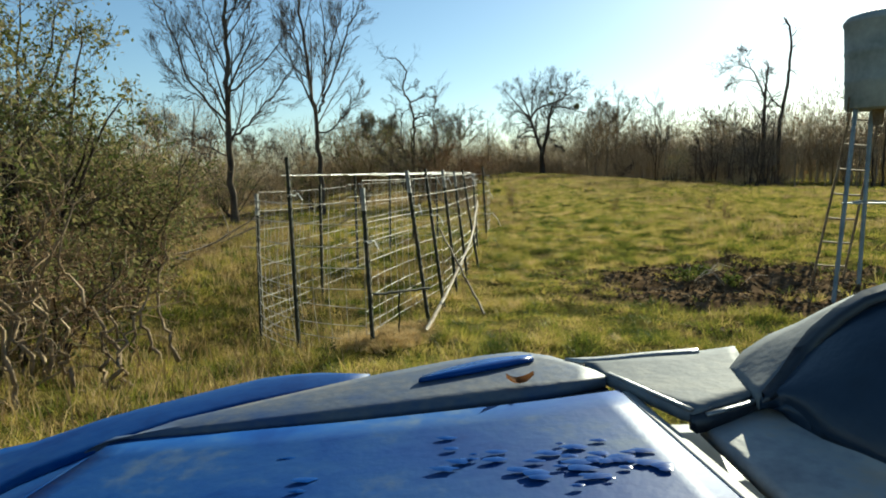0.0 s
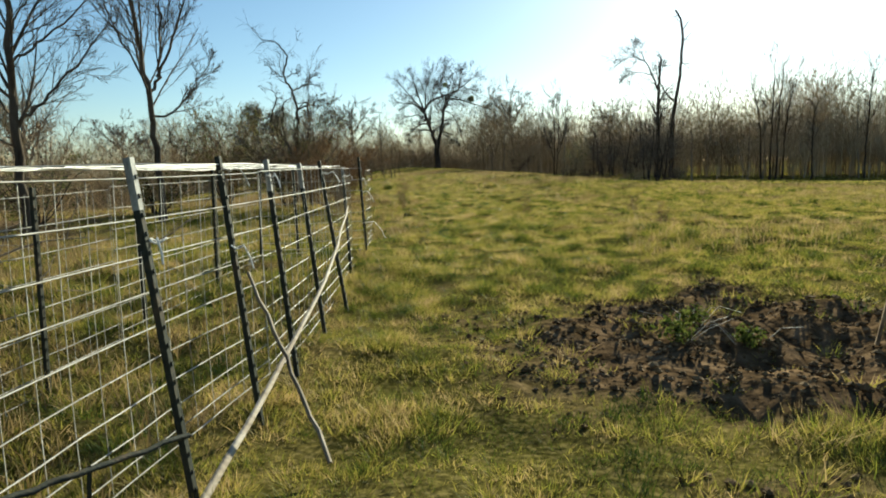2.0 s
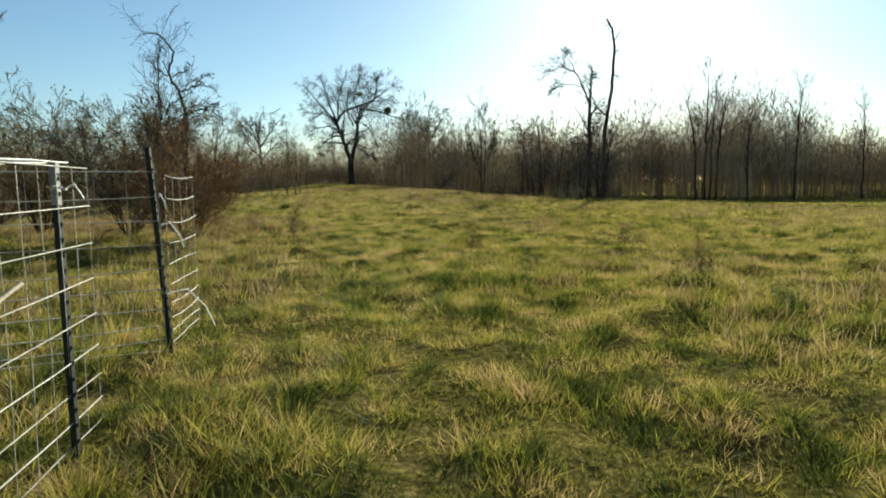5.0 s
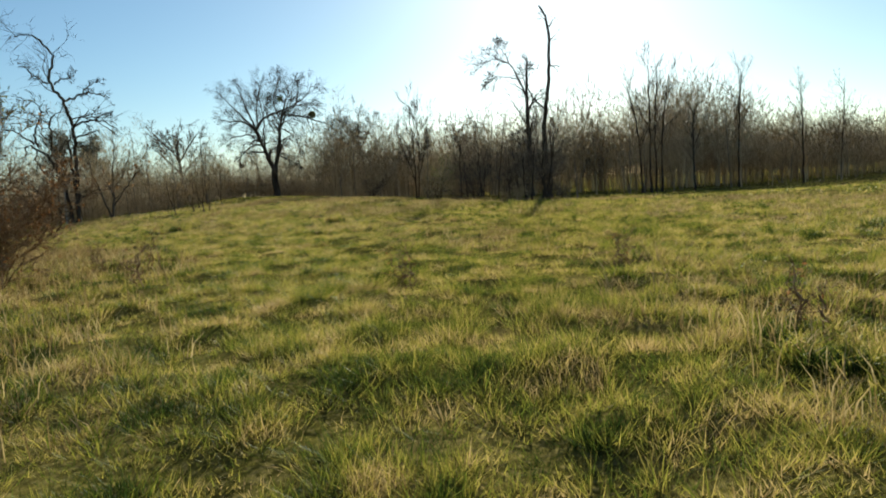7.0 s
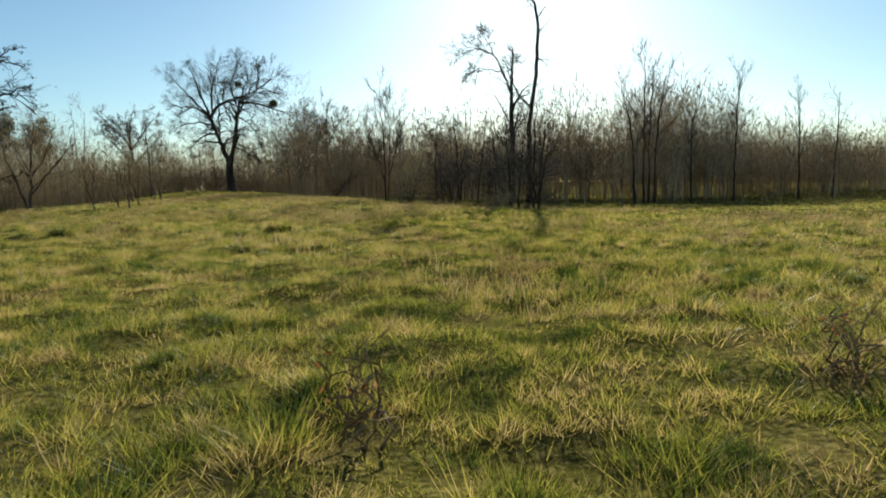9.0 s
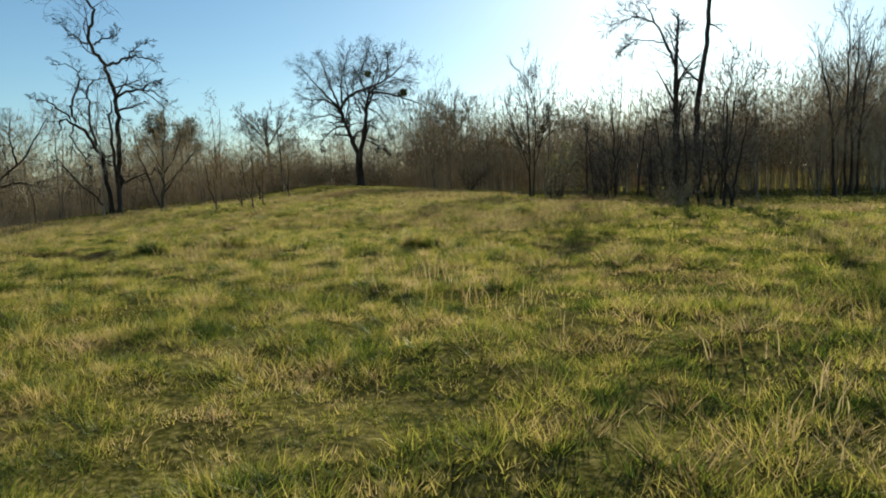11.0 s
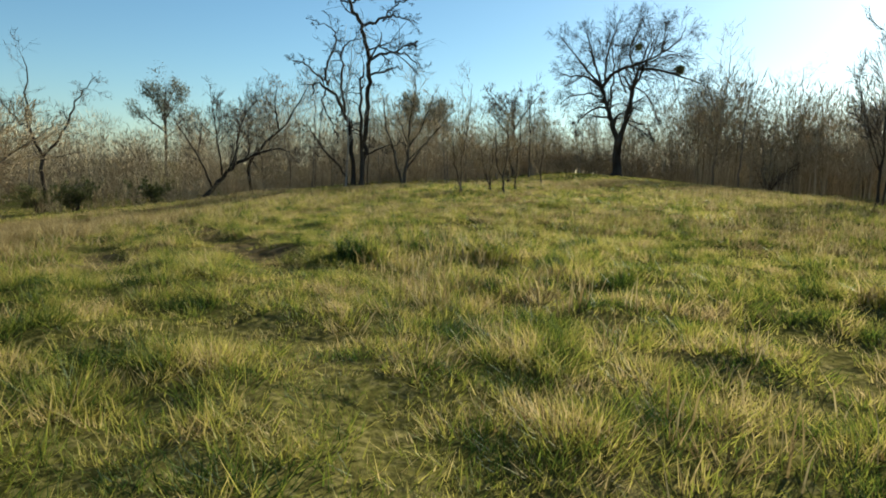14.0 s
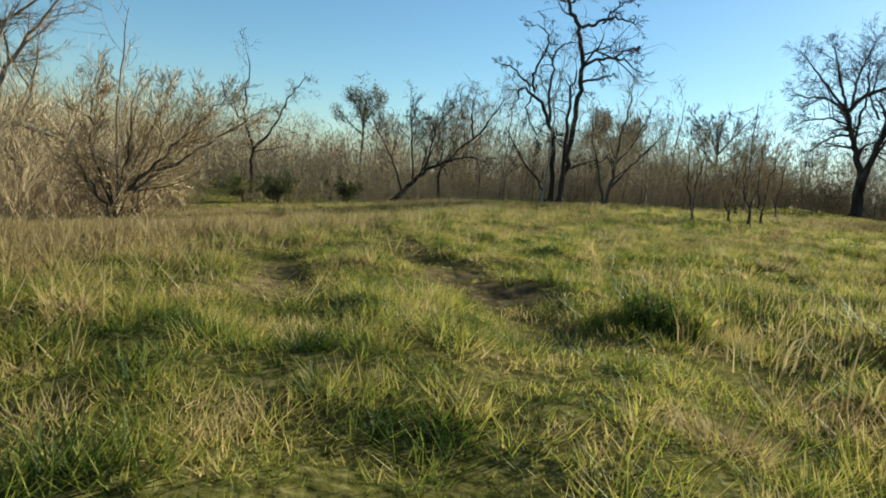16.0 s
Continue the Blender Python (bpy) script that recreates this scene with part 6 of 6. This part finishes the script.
def vehicle(x, y, turn):
    root = new("utility_vehicle")
    root.matrix_basis = pose(x, y, -0.004, 0, 0, turn)
    tagged(root, "dusty blue off-road utility vehicle with a black cowl", "utility vehicle")
    groove = [(-0.493, 0.926, 1.09), (-0.303, 0.901, 1.11), (-0.139, 0.894, 1.125), (0.007, 0.903, 1.135), (0.13, 0.914, 1.143), (0.257, 0.942, 1.148)]
    lip = [(-0.493, 0.927, 1.095), (-0.307, 0.914, 1.115), (-0.141, 0.914, 1.13), (0.007, 0.929, 1.14), (0.135, 0.946, 1.148), (0.249, 0.987, 1.153)]
    panel("hood", [(-0.524, 0.897, 1.085), (-0.424, 0.956, 1.105), (-0.283, 1.012, 1.12), (-0.143, 1.065, 1.135), (-0.01, 1.112, 1.145), (0.081, 1.139, 1.15), (0.143, 1.146, 1.153), (0.192, 1.103, 1.153), (0.252, 1.007, 1.153)], lip,
          DUSTY_BLUE, root, "dust-covered blue front hood", bulge=0.003)
    panel("hood_groove", [(p[0], p[1] + 0.01, p[2] - 0.016) for p in lip], [(p[0], p[1] - 0.01, p[2] - 0.016) for p in groove], BLACK_PLASTIC, root, "dark groove across the hood", rows=3)
    panel("rear_hood", groove, [(-0.63, 0.30, 1.06), (-0.34, 0.27, 1.095), (-0.101, 0.26, 1.117), (0.05, 0.25, 1.133), (0.179, 0.25, 1.143), (0.33, 0.27, 1.145)],
          BLUE_PAINT, root, "glossy dusty blue hood panel with wet spots", rows=12, cols=21)
    panel("fender", [(-0.80, 0.955, 1.02), (-0.758, 0.977, 1.04), (-0.715, 0.994, 1.05), (-0.66, 0.995, 1.06), (-0.562, 1.053, 1.08), (-0.412, 1.118, 1.1), (-0.319, 1.149, 1.113), (-0.235, 1.143, 1.12), (-0.133, 1.099, 1.13)],
          [(-0.70, 0.70, 1.045), (-0.633, 0.807, 1.05), (-0.586, 0.852, 1.07), (-0.525, 0.897, 1.082), (-0.425, 0.956, 1.102), (-0.35, 0.990, 1.11), (-0.283, 1.011, 1.117), (-0.214, 1.033, 1.125), (-0.144, 1.064, 1.132)],
          BLUE_PAINT, root, "scuffed blue left fender", bulge=0.006)
    panel("side_panel", [(-0.70, 0.69, 1.04), (-0.633, 0.80, 1.046), (-0.586, 0.848, 1.062), (-0.53, 0.892, 1.075), (-0.50, 0.918, 1.085)], [(-0.80, 0.35, 1.02), (-0.74, 0.33, 1.035), (-0.70, 0.31, 1.045), (-0.66, 0.30, 1.055), (-0.635, 0.29, 1.058)],
          BLUE_PAINT, root, "blue side panel below the hood's edge")
    panel("cowl_side", [(0.233, 1.067, 1.155), (0.349, 1.087, 1.158), (0.431, 1.099, 1.16), (0.505, 1.112, 1.165)], [(0.25, 0.998, 1.155), (0.323, 0.833, 1.155), (0.391, 0.871, 1.157), (0.449, 0.903, 1.158)], DUSTY_GREY, root, "dusty grey cowl panel")
    panel("cowl_lip", [(0.203, 1.085, 1.156), (0.261, 1.084, 1.158), (0.352, 1.099, 1.161), (0.44, 1.111, 1.163)], [(0.228, 1.069, 1.156), (0.276, 1.071, 1.158), (0.347, 1.084, 1.161), (0.435, 1.09, 1.163)], METAL, root, "bright scuffed front lip of the cowl", rows=3, thick=0.008)
    # The bevel's highlight is given by its pale colour.
    panel("edge_strip", [(0.262, 0.94, 1.146), (0.276, 0.95, 1.143)], [(0.338, 0.27, 1.14), (0.40, 0.29, 1.10)], PALE_DIRT_GLINT, root, "bevel along the hood's edge, coloured pale as a highlight", cols=4, thick=0.008)
    panel("edge_trim", [(0.252, 0.996, 1.158), (0.258, 1.0, 1.158)], [(0.322, 0.833, 1.158), (0.328, 0.835, 1.158)], METAL, root, "bright bevelled edge of the cowl panel", cols=3, rows=5, thick=0.004)
    panel("side_strip", [(0.346, 0.855, 1.13), (0.391, 0.872, 1.135), (0.453, 0.902, 1.14), (0.47, 0.865, 1.15)], [(0.41, 0.36, 1.08), (0.46, 0.34, 1.09), (0.52, 0.32, 1.10), (0.60, 0.30, 1.11)], PALE_DIRT_GLINT, root, "pale dirt-streaked side panel", rows=10)
    panel("slot", [(0.323, 0.836, 1.149), (0.383, 0.866, 1.15), (0.447, 0.902, 1.152)], [(0.329, 0.826, 1.146), (0.386, 0.850, 1.147), (0.448, 0.886, 1.149)], BLACK_PLASTIC, root, "dark slot under the cowl panel", cols=5, rows=3, thick=0.02)
    panel("slot_trim", [(0.345, 0.8385, 1.151), (0.41, 0.8685, 1.153), (0.447, 0.890, 1.154)], [(0.346, 0.833, 1.15), (0.411, 0.863, 1.152), (0.448, 0.885, 1.153)], METAL, root, "bright edge of a slot", cols=4, rows=3, thick=0.004)
    panel("hood_scoop", [(-0.041, 1.018, 1.150), (0.009, 1.050, 1.155), (0.077, 1.082, 1.160), (0.146, 1.090, 1.162)], [(-0.045, 1.004, 1.150), (0.018, 1.020, 1.154), (0.083, 1.042, 1.158), (0.148, 1.074, 1.160)], WET, root, "wet blue recess in the hood", cols=9, rows=3, thick=0.006)
    # nose and body below the panels
    bm = bmesh.new()
    block(bm, (-0.62, 0.55, 0.62), (0.62, 1.06, 1.075), (0.82, 0.9), 0.05)
    block(bm, (-0.66, -1.55, 0.42), (0.66, 0.62, 0.66), (1, 1), 0.04)
    block(bm, (-0.55, 0.15, 0.62), (0.55, 0.45, 1.05), (0.95, 0.6), 0.05)
    part("body", bm, BLACK_PLASTIC, root, "black plastic body and floor")
    bm = bmesh.new()
    block(bm, (-0.70, -1.75, 0.66), (0.70, -0.75, 0.98), (1.04, 1.04), 0.03)
    part("cargo_bed", bm, BLUE_PAINT, root, "blue cargo bed")
    for sx in (-0.36, 0.36):
        bm = bmesh.new()
        block(bm, (sx - 0.24, -0.55, 0.66), (sx + 0.24, -0.10, 0.80), (0.95, 0.95), 0.04)
        part("seat", bm, BLACK_PLASTIC, root, "black vinyl seat")
        bm = bmesh.new()
        block(bm, (sx - 0.23, -0.68, 0.72), (sx + 0.23, -0.55, 1.22), (0.9, 0.8), 0.04)
        part("backrest", bm, BLACK_PLASTIC, root, "black vinyl backrest")
    # dark rounded cover at the cowl's side, with a rubber band over it
    brow = [(0.445, 1.0, 1.158), (0.475, 1.02, 1.181), (0.522, 1.03, 1.206), (0.567, 1.03, 1.224), (0.605, 1.02, 1.25), (0.637, 1.0, 1.275), (0.673, 0.98, 1.289), (0.746, 0.95, 1.301)]
    band = [(0.428, 0.86, 1.162), (0.464, 0.88, 1.18), (0.499, 0.9, 1.208), (0.52, 0.9, 1.234), (0.545, 0.89, 1.264), (0.572, 0.88, 1.288), (0.597, 0.86, 1.305), (0.66, 0.84, 1.317)]
    foot = [(0.462, 0.84, 1.15), (0.470, 0.79, 1.148), (0.49, 0.74, 1.146), (0.51, 0.68, 1.142), (0.53, 0.62, 1.138), (0.55, 0.56, 1.13), (0.57, 0.50, 1.12), (0.60, 0.44, 1.11)]
    cover = panel("cowl_cover", band, foot, NAVY, root, "dark navy rounded plastic cover", bulge=0.028, rows=14, cols=24)
    panel("cover_brow", brow, band, DUSTY_GREY, cover, "dusty grey rim in front of the cover", bulge=0.0, rows=6, cols=24)
    part_mesh("trim_band", rod_mesh("trim_band", [([(p[0] + 0.004, p[1] - 0.008, p[2] + 0.002) for p in band], [0.010, 0.014, 0.017, 0.018, 0.018, 0.018, 0.017, 0.016])]), BLACK_PLASTIC, cover, "black rubber trim band")
    bm = bmesh.new()
    block(bm, (-0.5, 1.05, 0.42), (0.5, 1.16, 0.62), (0.9, 1), 0.03)
    part("bumper", bm, BLACK_PLASTIC, root, "black front bumper")
    for sx in (-0.36, 0.30):
        bm = bmesh.new()
        block(bm, (sx - 0.11, 1.02, 0.84), (sx + 0.11, 1.075, 0.96), (0.9, 1), 0.02)
        part("headlight", bm, METAL, root)
    tyre, rim = lathe([(-0.12, 0.18), (-0.13, 0.25), (-0.11, 0.305), (-0.05, 0.325), (0.05, 0.325), (0.11, 0.305), (0.13, 0.25), (0.12, 0.18)]), lathe([(-0.09, 0.05), (-0.10, 0.17), (-0.02, 0.15), (0.02, 0.15), (0.10, 0.17), (0.09, 0.05)])
    tyre_me, rim_me = bpy.data.meshes.new("tyre"), bpy.data.meshes.new("rim")
    for bm, me, mat in ((tyre, tyre_me, RUBBER), (rim, rim_me, METAL)):
        bmesh.ops.recalc_face_normals(bm, faces=bm.faces[:])
        bm.to_mesh(me)
        bm.free()
        me.materials.append(mat)
    for wx, wy in ((-0.62, 0.78), (0.62, 0.78), (-0.62, -1.15), (0.62, -1.15)):
        w = part_mesh("tyre", tyre_me, None, root, "muddy black tyre", pose(wx, wy, 0.33))
        part_mesh("rim", rim_me, None, w)
    # wet spots on the hood
    rng = random.Random(6)
    for _ in range(46):
        px, py = (rng.gauss(0.16, 0.075), rng.gauss(0.725, 0.035)) if rng.random() < 0.8 else (rng.uniform(-0.30, 0.05), rng.uniform(0.60, 0.80))
        px = min(px, 0.24)
        bm = bmesh.new()
        k, r = 11, rng.uniform(0.003, 0.009)
        z = 0.0022 + float(np.interp(px, [-0.5, -0.3, -0.139, 0.007, 0.13, 0.257], [1.083, 1.104, 1.122, 1.1345, 1.1432, 1.147]))
        ring = [bm.verts.new((px + r * 2.2 * rng.uniform(0.6, 1.3) * math.cos(math.tau * i / k), py + r * rng.uniform(0.7, 1.2) * math.sin(math.tau * i / k), z)) for i in range(k)]
        c = bm.verts.new((px, py, z + 0.002))
        for i in range(k):
            bm.faces.new((ring[i], ring[(i + 1) % k], c))
        part("water_spot", bm, WET, root)
    return root


vehicle(-0.014, 0.57, -1.93)


def dead_leaf(x, y, z):
    bm = bmesh.new()
    n = 7
    rows = []
    for i in range(n):
        s = i / (n - 1)
        w = 0.011 * math.sin(math.pi * (0.08 + 0.84 * s))
        rows.append([bm.verts.new((-0.022 + 0.044 * s, e * w, 0.012 * (2 * s - 1) ** 2 + 0.006 * abs(e))) for e in (-1, 0, 1)])
    for a, b in zip(rows[:-1], rows[1:]):
        for j in range(2):
            bm.faces.new((a[j], a[j + 1], b[j + 1], b[j]))
    ob = part("dead_leaf", bm, DRY_LEAF, m=pose(x, y, z, 8, 0, 10))
    tagged(ob, "small curled red-brown leaf lying on the hood", "leaf")


dead_leaf(0.130, 1.53, 1.149)
